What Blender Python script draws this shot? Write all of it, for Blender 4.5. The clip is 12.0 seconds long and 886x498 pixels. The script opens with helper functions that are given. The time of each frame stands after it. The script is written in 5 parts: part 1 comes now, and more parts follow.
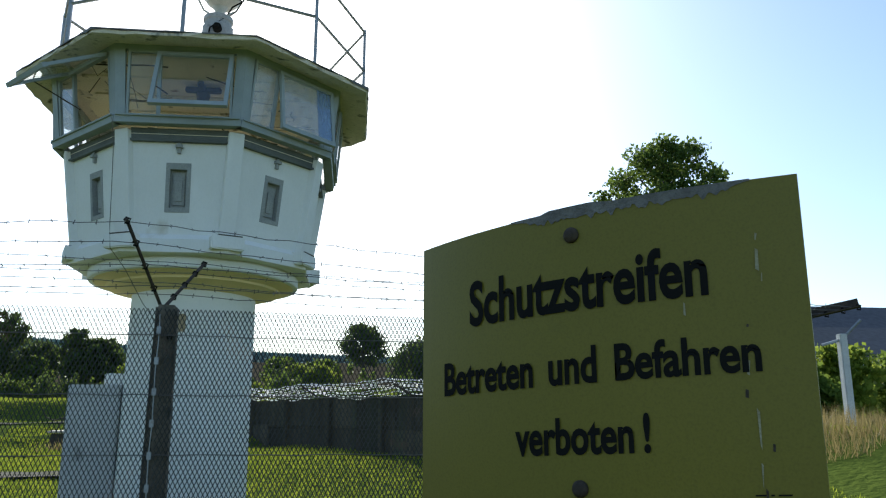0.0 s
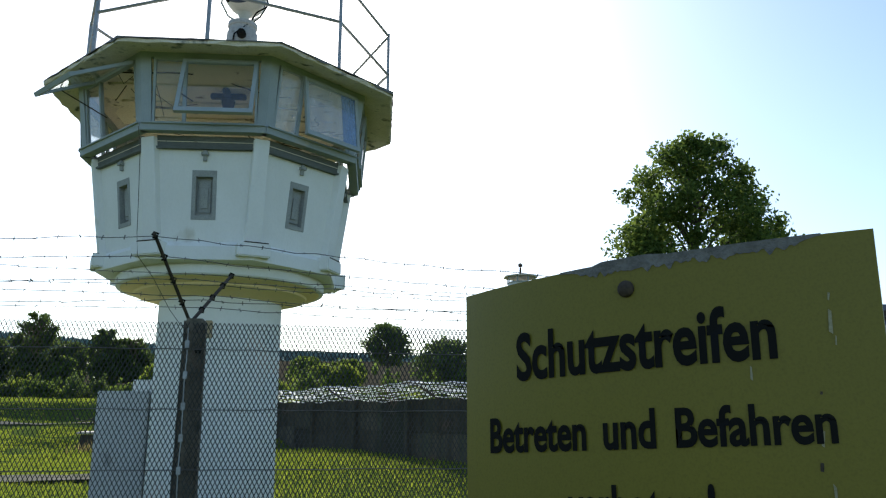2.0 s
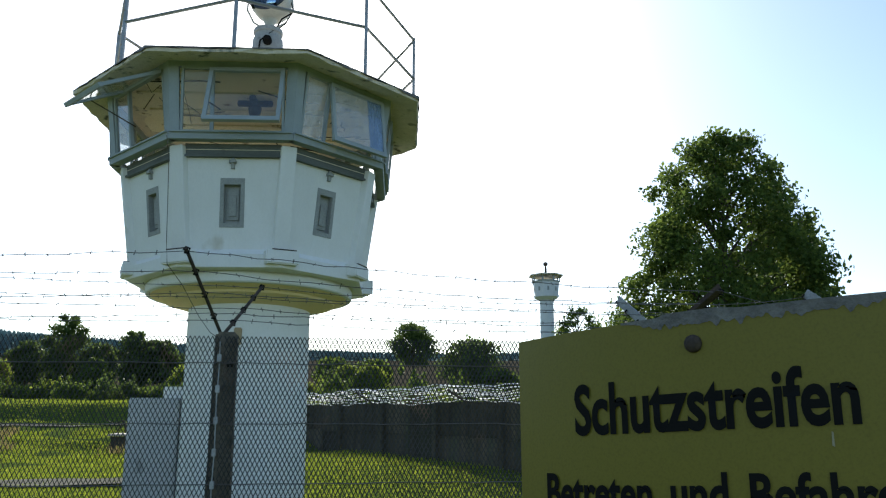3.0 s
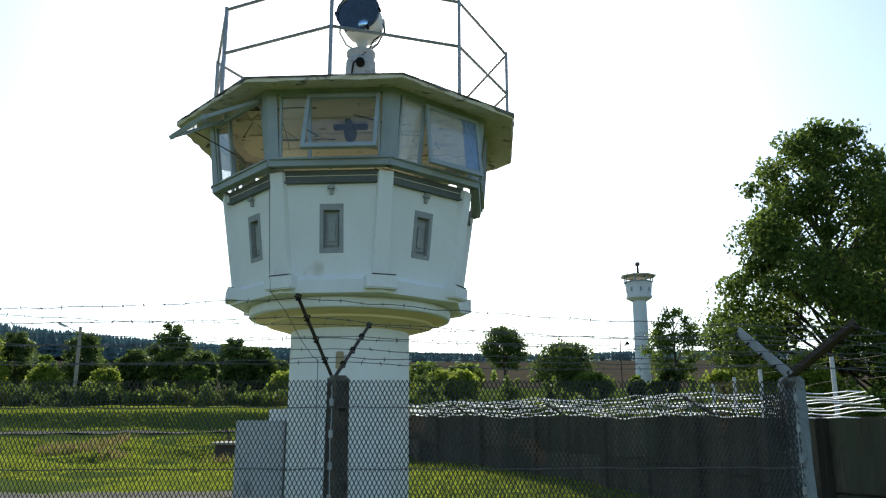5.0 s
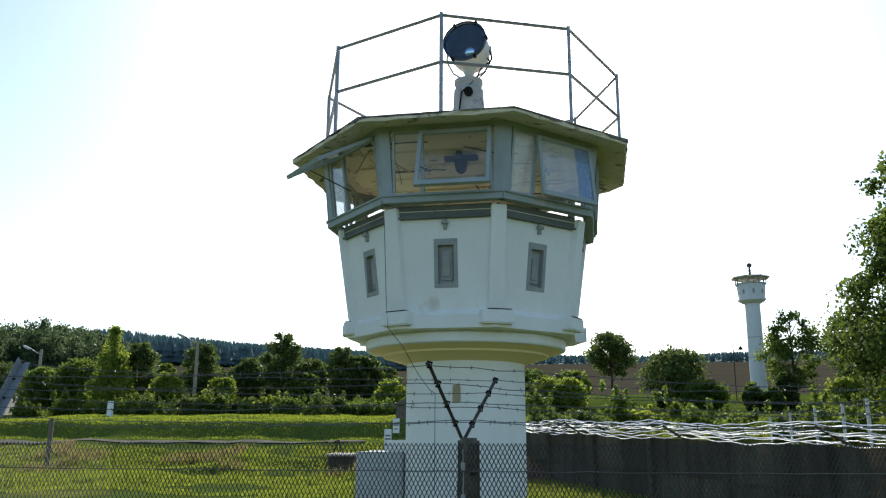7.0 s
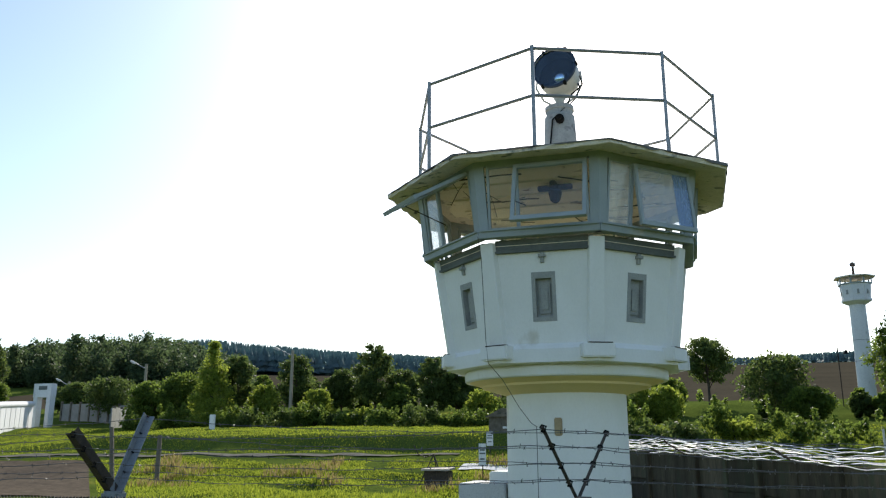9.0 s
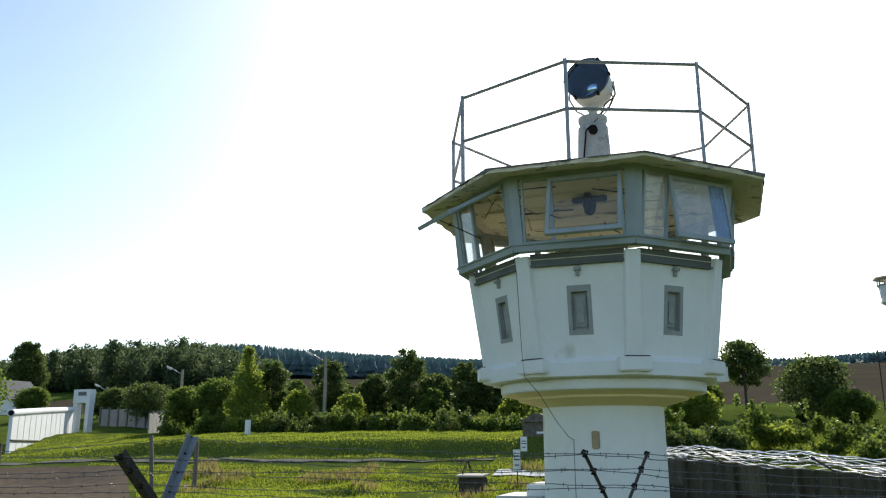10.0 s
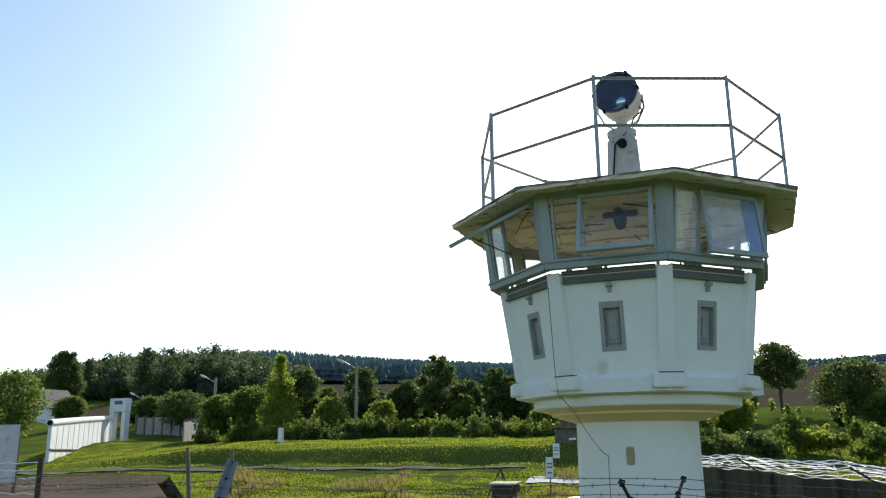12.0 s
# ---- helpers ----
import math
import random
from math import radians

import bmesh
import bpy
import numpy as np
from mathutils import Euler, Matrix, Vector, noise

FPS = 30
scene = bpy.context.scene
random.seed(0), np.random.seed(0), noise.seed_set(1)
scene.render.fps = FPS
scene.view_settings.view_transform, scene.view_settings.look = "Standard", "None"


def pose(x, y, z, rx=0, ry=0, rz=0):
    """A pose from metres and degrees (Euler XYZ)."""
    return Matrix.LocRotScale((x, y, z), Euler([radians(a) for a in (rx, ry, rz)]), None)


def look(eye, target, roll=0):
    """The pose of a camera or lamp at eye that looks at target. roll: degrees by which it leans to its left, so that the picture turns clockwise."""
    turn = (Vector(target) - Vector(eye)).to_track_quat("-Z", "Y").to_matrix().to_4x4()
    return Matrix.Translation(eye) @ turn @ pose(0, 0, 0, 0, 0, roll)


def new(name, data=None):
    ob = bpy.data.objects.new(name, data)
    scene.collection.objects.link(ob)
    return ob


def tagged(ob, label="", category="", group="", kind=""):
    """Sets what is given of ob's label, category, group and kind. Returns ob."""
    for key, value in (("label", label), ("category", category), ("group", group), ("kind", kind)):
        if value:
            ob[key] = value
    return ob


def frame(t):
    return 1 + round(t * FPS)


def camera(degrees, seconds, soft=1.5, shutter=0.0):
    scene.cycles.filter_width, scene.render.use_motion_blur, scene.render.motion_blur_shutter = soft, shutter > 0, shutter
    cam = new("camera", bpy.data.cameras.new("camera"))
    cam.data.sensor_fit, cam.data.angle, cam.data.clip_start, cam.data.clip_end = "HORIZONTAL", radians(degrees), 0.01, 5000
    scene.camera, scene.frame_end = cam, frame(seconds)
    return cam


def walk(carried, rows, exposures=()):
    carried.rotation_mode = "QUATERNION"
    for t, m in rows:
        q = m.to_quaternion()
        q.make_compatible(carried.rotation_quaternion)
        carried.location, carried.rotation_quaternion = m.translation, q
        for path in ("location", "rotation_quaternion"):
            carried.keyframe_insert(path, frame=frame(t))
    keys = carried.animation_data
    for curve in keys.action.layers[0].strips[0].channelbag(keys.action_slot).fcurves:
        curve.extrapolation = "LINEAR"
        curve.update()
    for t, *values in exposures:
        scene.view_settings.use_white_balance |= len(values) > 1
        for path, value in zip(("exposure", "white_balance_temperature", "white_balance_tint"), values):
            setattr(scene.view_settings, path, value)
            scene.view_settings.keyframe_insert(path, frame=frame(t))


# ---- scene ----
cam = camera(57.0, 12.0, soft=1.2)
PATH = [
    (0, (1.842, -9.57, 0.979), (2.053, -7.634, 1.436), 0.0),
    (0.5, (1.839, -9.562, 0.991), (2.043, -7.625, 1.447), -0.0),
    (1, (1.834, -9.553, 1.009), (2.025, -7.615, 1.465), 0.1),
    (1.5, (1.826, -9.541, 1.034), (2.003, -7.602, 1.488), -0.0),
    (2, (1.814, -9.528, 1.068), (1.969, -7.586, 1.52), -0.0),
    (2.5, (1.798, -9.513, 1.104), (1.927, -7.569, 1.554), -0.1),
    (2.7, (1.789, -9.506, 1.121), (1.906, -7.561, 1.57), -0.1),
    (4.5, (1.686, -9.444, 1.318), (1.632, -7.496, 1.767), -0.3),
    (5, (1.647, -9.429, 1.388), (1.531, -7.484, 1.838), -0.1),
    (5.5, (1.611, -9.428, 1.465), (1.434, -7.488, 1.914), 0.1),
    (6, (1.568, -9.437, 1.548), (1.327, -7.504, 1.999), 0.3),
    (6.5, (1.531, -9.452, 1.631), (1.234, -7.526, 2.084), 0.3),
    (7, (1.499, -9.473, 1.722), (1.141, -7.559, 2.176), 0.2),
    (9, (1.397, -9.598, 2.021), (0.838, -7.735, 2.486), -0.1),
    (9.5, (1.381, -9.631, 2.084), (0.784, -7.78, 2.552), -0.2),
    (10, (1.371, -9.668, 2.136), (0.741, -7.829, 2.607), -0.2),
    (10.5, (1.364, -9.69, 2.181), (0.709, -7.861, 2.655), -0.3),
    (11, (1.366, -9.718, 2.218), (0.692, -7.897, 2.694), -0.4),
    (11.5, (1.369, -9.741, 2.251), (0.683, -7.924, 2.729), -0.5),
    (12, (1.373, -9.771, 2.273), (0.679, -7.958, 2.753), -0.6),
]
walk(cam, [(t, look(eye, target, roll)) for t, eye, target, roll in PATH], [(0, 0.55, 6000, 5), (2.5, 0.58, 6080, 6), (5.5, 0.6, 6180, 6), (9.5, 0.62, 6380, 8), (12, 0.62, 6400, 8)])

# ---- light ----
SUN_TO = Vector((-0.097, 0.845, 0.525)).normalized()
world = bpy.data.worlds.new("world")
world.use_nodes = True
scene.world = world
sky = world.node_tree.nodes.new("ShaderNodeTexSky")
sky.sky_type = "NISHITA"
sky.sun_disc = False
sky.sun_elevation = math.asin(SUN_TO.z)
sky.sun_rotation = math.atan2(SUN_TO.x, SUN_TO.y)
sky.air_density = 1.0
sky.dust_density = 0.9
sky.ozone_density = 1.4
bg = world.node_tree.nodes["Background"]
bg.inputs["Strength"].default_value = 0.13
world.node_tree.links.new(sky.outputs["Color"], bg.inputs["Color"])
sun_data = bpy.data.lights.new("sun", "SUN")
sun_data.energy, sun_data.angle, sun_data.color = 4.2, radians(0.6), (1.0, 0.93, 0.8)
sun = new("sun", sun_data)
sun.matrix_world = look((0, 0, 60), Vector((0, 0, 60)) - SUN_TO)


# ---- materials ----
def material(name, base, base2=None, rough=0.8, metal=0.0, scale=6.0, fine=60.0, bump=0.3, stain=None, stain_amount=0.0,
             stain_scale=3.0, stretch=(1, 1, 1), spread=0.0, spec=0.25, grain=1.0):
    """Two scales of noise between two colours, stains of a third one, fine relief; spread: difference from piece to piece."""
    m = bpy.data.materials.new(name)
    m.use_nodes = True
    nt = m.node_tree
    bsdf = nt.nodes["Principled BSDF"]
    base2 = base2 or tuple(c * 0.75 for c in base)
    tc = nt.nodes.new("ShaderNodeTexCoord")
    mp = nt.nodes.new("ShaderNodeMapping")
    mp.inputs["Scale"].default_value = stretch
    nt.links.new(tc.outputs["Object"], mp.inputs["Vector"])

    def noise_tex(sc, detail=5.0):
        n = nt.nodes.new("ShaderNodeTexNoise")
        n.inputs["Scale"].default_value = sc
        n.inputs["Detail"].default_value = detail
        nt.links.new(mp.outputs["Vector"], n.inputs["Vector"])
        return n

    def mix(fac, a, b):
        x = nt.nodes.new("ShaderNodeMix")
        x.data_type = "RGBA"
        for sock, v in ((x.inputs["Factor"], fac), (x.inputs["A"], a), (x.inputs["B"], b)):
            if hasattr(v, "is_output"):
                nt.links.new(v, sock)
            elif isinstance(v, tuple):
                sock.default_value = (*v, 1)
            else:
                sock.default_value = v
        return x.outputs["Result"]

    def ramp(src, lo, hi):
        r = nt.nodes.new("ShaderNodeMapRange")
        r.inputs["From Min"].default_value, r.inputs["From Max"].default_value = lo, hi
        nt.links.new(src, r.inputs["Value"])
        return r.outputs["Result"]

    coarse, small = noise_tex(scale), noise_tex(fine, 3.0)
    col = mix(ramp(coarse.outputs["Fac"], 0.3, 0.7), base, base2)
    dark = tuple(c * 0.8 for c in base2)
    sand = nt.nodes.new("ShaderNodeMath")
    sand.operation = "MULTIPLY"
    sand.inputs[1].default_value = grain
    nt.links.new(ramp(small.outputs["Fac"], 0.45, 0.85), sand.inputs[0])
    col = mix(sand.outputs[0], col, dark)
    if stain:
        st = noise_tex(stain_scale, 7.0)
        col = mix(ramp(st.outputs["Fac"], 0.62 - stain_amount, 0.72 - stain_amount * 0.6), col, stain)
    if spread:
        info = nt.nodes.new("ShaderNodeObjectInfo")
        h = nt.nodes.new("ShaderNodeHueSaturation")
        v = nt.nodes.new("ShaderNodeMapRange")
        v.inputs["To Min"].default_value, v.inputs["To Max"].default_value = 1 - spread, 1 + spread
        nt.links.new(info.outputs["Random"], v.inputs["Value"])
        nt.links.new(v.outputs["Result"], h.inputs["Value"])
        nt.links.new(col, h.inputs["Color"])
        col = h.outputs["Color"]
    nt.links.new(col, bsdf.inputs["Base Color"])
    bsdf.inputs["Metallic"].default_value = metal
    bsdf.inputs["Specular IOR Level"].default_value = spec
    rr = nt.nodes.new("ShaderNodeMapRange")
    rr.inputs["To Min"].default_value, rr.inputs["To Max"].default_value = max(0.02, rough - 0.12), min(1, rough + 0.12)
    nt.links.new(coarse.outputs["Fac"], rr.inputs["Value"])
    nt.links.new(rr.outputs["Result"], bsdf.inputs["Roughness"])
    if bump:
        b = nt.nodes.new("ShaderNodeBump")
        b.inputs["Strength"].default_value = bump
        b.inputs["Distance"].default_value = 0.01
        nt.links.new(small.outputs["Fac"], b.inputs["Height"])
        nt.links.new(b.outputs["Normal"], bsdf.inputs["Normal"])
    return m


def leaf_material(name, c1, c2, glow=0.45):
    """Leaves: each clump its own shade, with light coming through."""
    m = bpy.data.materials.new(name)
    m.use_nodes = True
    nt = m.node_tree
    bsdf, out = nt.nodes["Principled BSDF"], nt.nodes["Material Output"]
    geo = nt.nodes.new("ShaderNodeNewGeometry")
    r = nt.nodes.new("ShaderNodeValToRGB")
    r.color_ramp.elements[0].color, r.color_ramp.elements[1].color = (*c1, 1), (*c2, 1)
    nt.links.new(geo.outputs["Random Per Island"], r.inputs["Fac"])
    nt.links.new(r.outputs["Color"], bsdf.inputs["Base Color"])
    bsdf.inputs["Roughness"].default_value = 0.55
    bsdf.inputs["Specular IOR Level"].default_value = 0.12
    tr = nt.nodes.new("ShaderNodeBsdfTranslucent")
    hs = nt.nodes.new("ShaderNodeHueSaturation")
    hs.inputs["Hue"].default_value, hs.inputs["Value"].default_value = 0.48, 1.5
    nt.links.new(r.outputs["Color"], hs.inputs["Color"])
    nt.links.new(hs.outputs["Color"], tr.inputs["Color"])
    ms = nt.nodes.new("ShaderNodeMixShader")
    ms.inputs["Fac"].default_value = glow
    nt.links.new(bsdf.outputs[0], ms.inputs[1])
    nt.links.new(tr.outputs[0], ms.inputs[2])
    nt.links.new(ms.outputs[0], out.inputs["Surface"])
    return m


def glass_material(name, tint=(0.97, 0.98, 0.97), haze=0.035, film_tint=(0.5, 0.55, 0.55)):
    """Dusty old glazing: clear glass filmed with dirt; a paler film imitates bright sky."""
    m = bpy.data.materials.new(name)
    m.use_nodes = True
    nt = m.node_tree
    out = nt.nodes["Material Output"]
    bsdf = nt.nodes["Principled BSDF"]
    bsdf.inputs["Base Color"].default_value = (*film_tint, 1)
    bsdf.inputs["Roughness"].default_value = 0.6
    clear = nt.nodes.new("ShaderNodeBsdfTransparent")
    clear.inputs["Color"].default_value = (*tint, 1)
    gloss = nt.nodes.new("ShaderNodeBsdfGlossy")
    gloss.inputs["Roughness"].default_value = 0.03
    fr = nt.nodes.new("ShaderNodeLayerWeight")
    fr.inputs["Blend"].default_value = 0.12
    m1 = nt.nodes.new("ShaderNodeMixShader")
    nt.links.new(fr.outputs["Facing"], m1.inputs["Fac"])
    nt.links.new(clear.outputs[0], m1.inputs[1])
    nt.links.new(gloss.outputs[0], m1.inputs[2])
    n = nt.nodes.new("ShaderNodeTexNoise")
    n.inputs["Scale"].default_value = 5.0
    n.inputs["Detail"].default_value = 8.0
    mr = nt.nodes.new("ShaderNodeMapRange")
    mr.inputs["From Min"].default_value, mr.inputs["From Max"].default_value = 0.3, 0.8
    mr.inputs["To Min"].default_value, mr.inputs["To Max"].default_value = haze * 0.7, haze * 1.4
    nt.links.new(n.outputs["Fac"], mr.inputs["Value"])
    m2 = nt.nodes.new("ShaderNodeMixShader")
    nt.links.new(mr.outputs["Result"], m2.inputs["Fac"])
    nt.links.new(m1.outputs[0], m2.inputs[1])
    nt.links.new(bsdf.outputs[0], m2.inputs[2])
    nt.links.new(m2.outputs[0], out.inputs["Surface"])
    return m


WHITE = material("white_limewash", (0.82, 0.82, 0.79), (0.76, 0.76, 0.72), 0.85, scale=3, fine=45, bump=0.25,
                 stain=(0.60, 0.57, 0.49), stain_amount=-0.05, stain_scale=2.2, stretch=(1, 1, 0.6), grain=0.2)
CREAM = material("cream_limewash", (0.88, 0.70, 0.36), (0.84, 0.69, 0.40), 0.85, scale=3, fine=45, bump=0.25,
                 stain=(0.66, 0.6, 0.46), stain_amount=0.0, stain_scale=3, grain=0.2)
GREY_PAINT = material("grey_blue_paint", (0.36, 0.40, 0.41), (0.30, 0.34, 0.35), 0.6, scale=5, fine=70, bump=0.15,
                      stain=(0.42, 0.42, 0.40), stain_amount=-0.04, stretch=(1, 1, 0.7), grain=0.35)
GREY_DARK = material("weathered_grey_board", (0.17, 0.185, 0.18), (0.12, 0.13, 0.125), 0.75, scale=6, fine=60, bump=0.3,
                     stretch=(0.4, 0.4, 2))
LOOP_GREY = material("grey_shutter_paint", (0.36, 0.37, 0.35), (0.30, 0.31, 0.30), 0.7, scale=8, fine=60)
ROOF_FELT = material("roof_edge_paint", (0.80, 0.72, 0.58), (0.70, 0.62, 0.50), 0.85, scale=9, fine=50, bump=0.5,
                     stain=(0.13, 0.125, 0.11), stain_amount=0.04, stain_scale=7)
CEILING = material("yellowed_board_ceiling", (0.90, 0.82, 0.64), (0.86, 0.77, 0.58), 0.8, scale=4, fine=50,
                   stain=(0.25, 0.19, 0.12), stain_amount=0.0, stain_scale=6)
STEEL = material("galvanised_steel", (0.34, 0.36, 0.37), (0.26, 0.27, 0.28), 0.5, 0.6, scale=10, fine=90, bump=0.15,
                 stain=(0.25, 0.15, 0.09), stain_amount=-0.03, stain_scale=14)
RUST = material("rusted_steel", (0.10, 0.075, 0.055), (0.05, 0.042, 0.036), 0.8, 0.3, scale=20, fine=120, bump=0.4)
WIRE = material("barbed_wire_steel", (0.20, 0.19, 0.18), (0.13, 0.12, 0.11), 0.5, 0.5, scale=12, fine=90, bump=0.1)
WIRE_BRIGHT = material("zinc_wire", (0.90, 0.89, 0.88), (0.78, 0.77, 0.76), 0.38, 0.75, scale=12, fine=90, bump=0.1)
MESH_STEEL = material("expanded_metal", (0.075, 0.074, 0.07), (0.045, 0.044, 0.041), 0.7, 0.2, scale=5, fine=80, bump=0.1,
                      stain=(0.16, 0.10, 0.07), stain_amount=0.0, stain_scale=4)
CONCRETE = material("weathered_concrete", (0.20, 0.175, 0.135), (0.10, 0.088, 0.068), 0.92, scale=5, fine=70, bump=0.6,
                    stain=(0.07, 0.07, 0.055), stain_amount=0.06, stain_scale=6)
WALL_CONC = material("old_slab_concrete", (0.085, 0.074, 0.052), (0.035, 0.031, 0.021), 0.95, scale=4.0, fine=40, bump=0.7,
                     stain=(0.05, 0.055, 0.035), stain_amount=0.08, stain_scale=2.4, stretch=(1, 1, 0.12), spread=0.4)
PALE_CONC = material("pale_concrete", (0.60, 0.60, 0.59), (0.50, 0.50, 0.49), 0.9, scale=3, fine=50, bump=0.3,
                     stain=(0.3, 0.3, 0.3), stain_amount=0.0)
POST_PAINT = material("grey_blue_post", (0.26, 0.29, 0.31), (0.18, 0.20, 0.21), 0.8, scale=5, fine=60, bump=0.4,
                      stain=(0.10, 0.09, 0.07), stain_amount=0.03, stain_scale=8)
LAMP_POLE = material("beige_pole_concrete", (0.36, 0.32, 0.25), (0.28, 0.25, 0.19), 0.9, scale=3, fine=30)
PANEL_CONC = material("grey_panel_concrete", (0.30, 0.30, 0.29), (0.22, 0.22, 0.21), 0.9, scale=2, fine=30)
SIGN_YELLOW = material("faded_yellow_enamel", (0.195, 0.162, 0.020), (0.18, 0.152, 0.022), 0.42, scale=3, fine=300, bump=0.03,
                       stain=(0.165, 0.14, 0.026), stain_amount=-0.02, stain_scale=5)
BARE_METAL = material("bare_weathered_sheet", (0.22, 0.21, 0.19), (0.14, 0.13, 0.12), 0.7, 0.3, scale=30, fine=160, bump=0.3)
BLACK = material("black_enamel", (0.010, 0.010, 0.010), (0.014, 0.014, 0.013), 0.75, scale=20, fine=150, bump=0.03, spec=0.05)
SCRATCH = material("pale_scratch", (0.36, 0.33, 0.22), (0.28, 0.25, 0.15), 0.8, scale=30, fine=150)
BARK = material("bark", (0.10, 0.08, 0.06), (0.06, 0.05, 0.04), 0.95, scale=8, fine=40, bump=0.8, stretch=(1, 1, 0.3))
WOOD_POST = material("grey_wood", (0.20, 0.17, 0.13), (0.13, 0.11, 0.09), 0.9, scale=6, fine=60, stretch=(2, 2, 0.3))
LAMP_GLASS = glass_material("searchlight_glass", (0.85, 0.92, 0.98), 0.03, (0.25, 0.35, 0.5))
LAMP_BLUE = material("dark_blue_paint", (0.035, 0.055, 0.10), (0.025, 0.04, 0.075), 0.4, scale=8, fine=80, bump=0.05)
MIRROR = material("mirror", (0.85, 0.87, 0.88), (0.8, 0.82, 0.83), 0.14, 1.0, scale=5, fine=30, bump=0.02)
LAMP_BODY = material("pale_grey_lamp_paint", (0.62, 0.62, 0.60), (0.52, 0.52, 0.50), 0.5, scale=6, fine=80, bump=0.1,
                     stain=(0.3, 0.2, 0.12), stain_amount=-0.02)
STAND_PAINT = material("worn_stand_paint", (0.42, 0.43, 0.43), (0.30, 0.31, 0.31), 0.6, scale=8, fine=60, bump=0.2,
                       stain=(0.16, 0.16, 0.17), stain_amount=0.05, stain_scale=7)
GLASS = glass_material("dusty_window_glass")
# Whitish film here stands in for bright sky reflected in the glass.
SKY_WHITENED = glass_material("sky_whitened_window_glass", (0.95, 0.96, 0.97), 0.22, (0.80, 0.82, 0.84))
BLUE_FILM = glass_material("blue_window_film", (0.55, 0.66, 0.80), 0.3, (0.35, 0.45, 0.6))
SOIL = material("tilled_soil", (0.14, 0.112, 0.085), (0.085, 0.07, 0.054), 0.97, scale=3, fine=14, bump=1.0, spec=0.0)
PATH_MAT = material("grey_path", (0.22, 0.205, 0.17), (0.15, 0.14, 0.11), 0.95, scale=4, fine=40, bump=0.5, spec=0.0)
FOAM = material("white_plaster_wall", (0.80, 0.80, 0.80), (0.72, 0.72, 0.72), 0.85, scale=1.2, fine=30, bump=0.2,
                stain=(0.5, 0.5, 0.5), stain_amount=-0.02, stretch=(1, 1, 0.4))
SLATE = material("dark_slate_roof", (0.06, 0.065, 0.08), (0.045, 0.05, 0.06), 0.6, scale=3, fine=20, bump=0.4)
WINDOW_DARK = material("dark_pane", (0.03, 0.035, 0.04), (0.05, 0.05, 0.05), 0.12, scale=3, fine=20, bump=0)
LEAF_DARK = leaf_material("dark_leaves", (0.045, 0.075, 0.022), (0.095, 0.14, 0.035), 0.48)
LEAF_MID = leaf_material("green_leaves", (0.06, 0.105, 0.02), (0.13, 0.19, 0.034), 0.55)
LEAF_BIG = leaf_material("drooping_leaves", (0.046, 0.082, 0.018), (0.105, 0.155, 0.03), 0.5)
LEAF_LIGHT = leaf_material("light_green_leaves", (0.11, 0.165, 0.024), (0.21, 0.27, 0.042), 0.6)
LEAF_FOREST = leaf_material("forest_leaves", (0.038, 0.066, 0.030), (0.08, 0.118, 0.048), 0.45)
# Pale blue-grey of these needles is distance haze put into the colour.
LEAF_CONIFER_HAZED = leaf_material("hazed_conifer_needles", (0.12, 0.175, 0.185), (0.16, 0.225, 0.23), 0.5)
GRASS_BLADE = leaf_material("grass_blades", (0.086, 0.138, 0.015), (0.225, 0.275, 0.031), 0.56)
STRAW = leaf_material("dry_grass", (0.17, 0.145, 0.05), (0.28, 0.235, 0.095), 0.4)


def ground_material():
    """Meadow: green with yellower and darker patches; ploughed field higher up the slope."""
    m = material("meadow", (0.108, 0.140, 0.028), (0.062, 0.088, 0.019), 0.95, scale=0.35, fine=9, bump=1.0, spec=0.0,
                 stain=(0.17, 0.17, 0.035), stain_amount=0.0, stain_scale=0.22)
    m.node_tree.nodes["Bump"].inputs["Distance"].default_value = 0.06
    return m


MEADOW = ground_material()
FIELD = material("ploughed_field", (0.075, 0.064, 0.045), (0.058, 0.05, 0.036), 0.97, scale=0.08, fine=1.5, bump=0.8, spec=0.0)


# ---- building helpers ----
def part(name, bm, mat, parent=None, label="", smooth=False):
    me = bpy.data.meshes.new(name)
    if isinstance(bm, tuple):
        me.from_pydata(bm[0], [], bm[1])
    else:
        bmesh.ops.recalc_face_normals(bm, faces=bm.faces)
        bm.to_mesh(me)
        bm.free()
    me.materials.append(mat)
    if smooth:
        for p in me.polygons:
            p.use_smooth = True
    ob = new(name, me)
    if parent:
        ob.parent = parent
    if label:
        ob["label"] = label
    return ob


def thing(name, at, label, category, group="", kind=""):
    ob = new(name)
    ob.location = at
    ob.empty_display_size = 0.1
    return tagged(ob, label, category, group, kind)


def hexa(bm, p):
    """A solid from eight corners: four below (going round), four above."""
    v = [bm.verts.new(q) for q in p]
    for f in ((3, 2, 1, 0), (4, 5, 6, 7), (0, 1, 5, 4), (1, 2, 6, 5), (2, 3, 7, 6), (3, 0, 4, 7)):
        bm.faces.new([v[i] for i in f])


def box(bm, c, s, m=None, bevel=0.0):
    m = m or Matrix()
    r = bmesh.ops.create_cube(bm, size=1)
    for v in r["verts"]:
        v.co = m @ Vector((c[0] + v.co.x * s[0], c[1] + v.co.y * s[1], c[2] + v.co.z * s[2]))
    if bevel:
        ed = {e for v in r["verts"] for e in v.link_edges}
        bmesh.ops.bevel(bm, geom=list(ed), offset=bevel, segments=2, affect="EDGES")


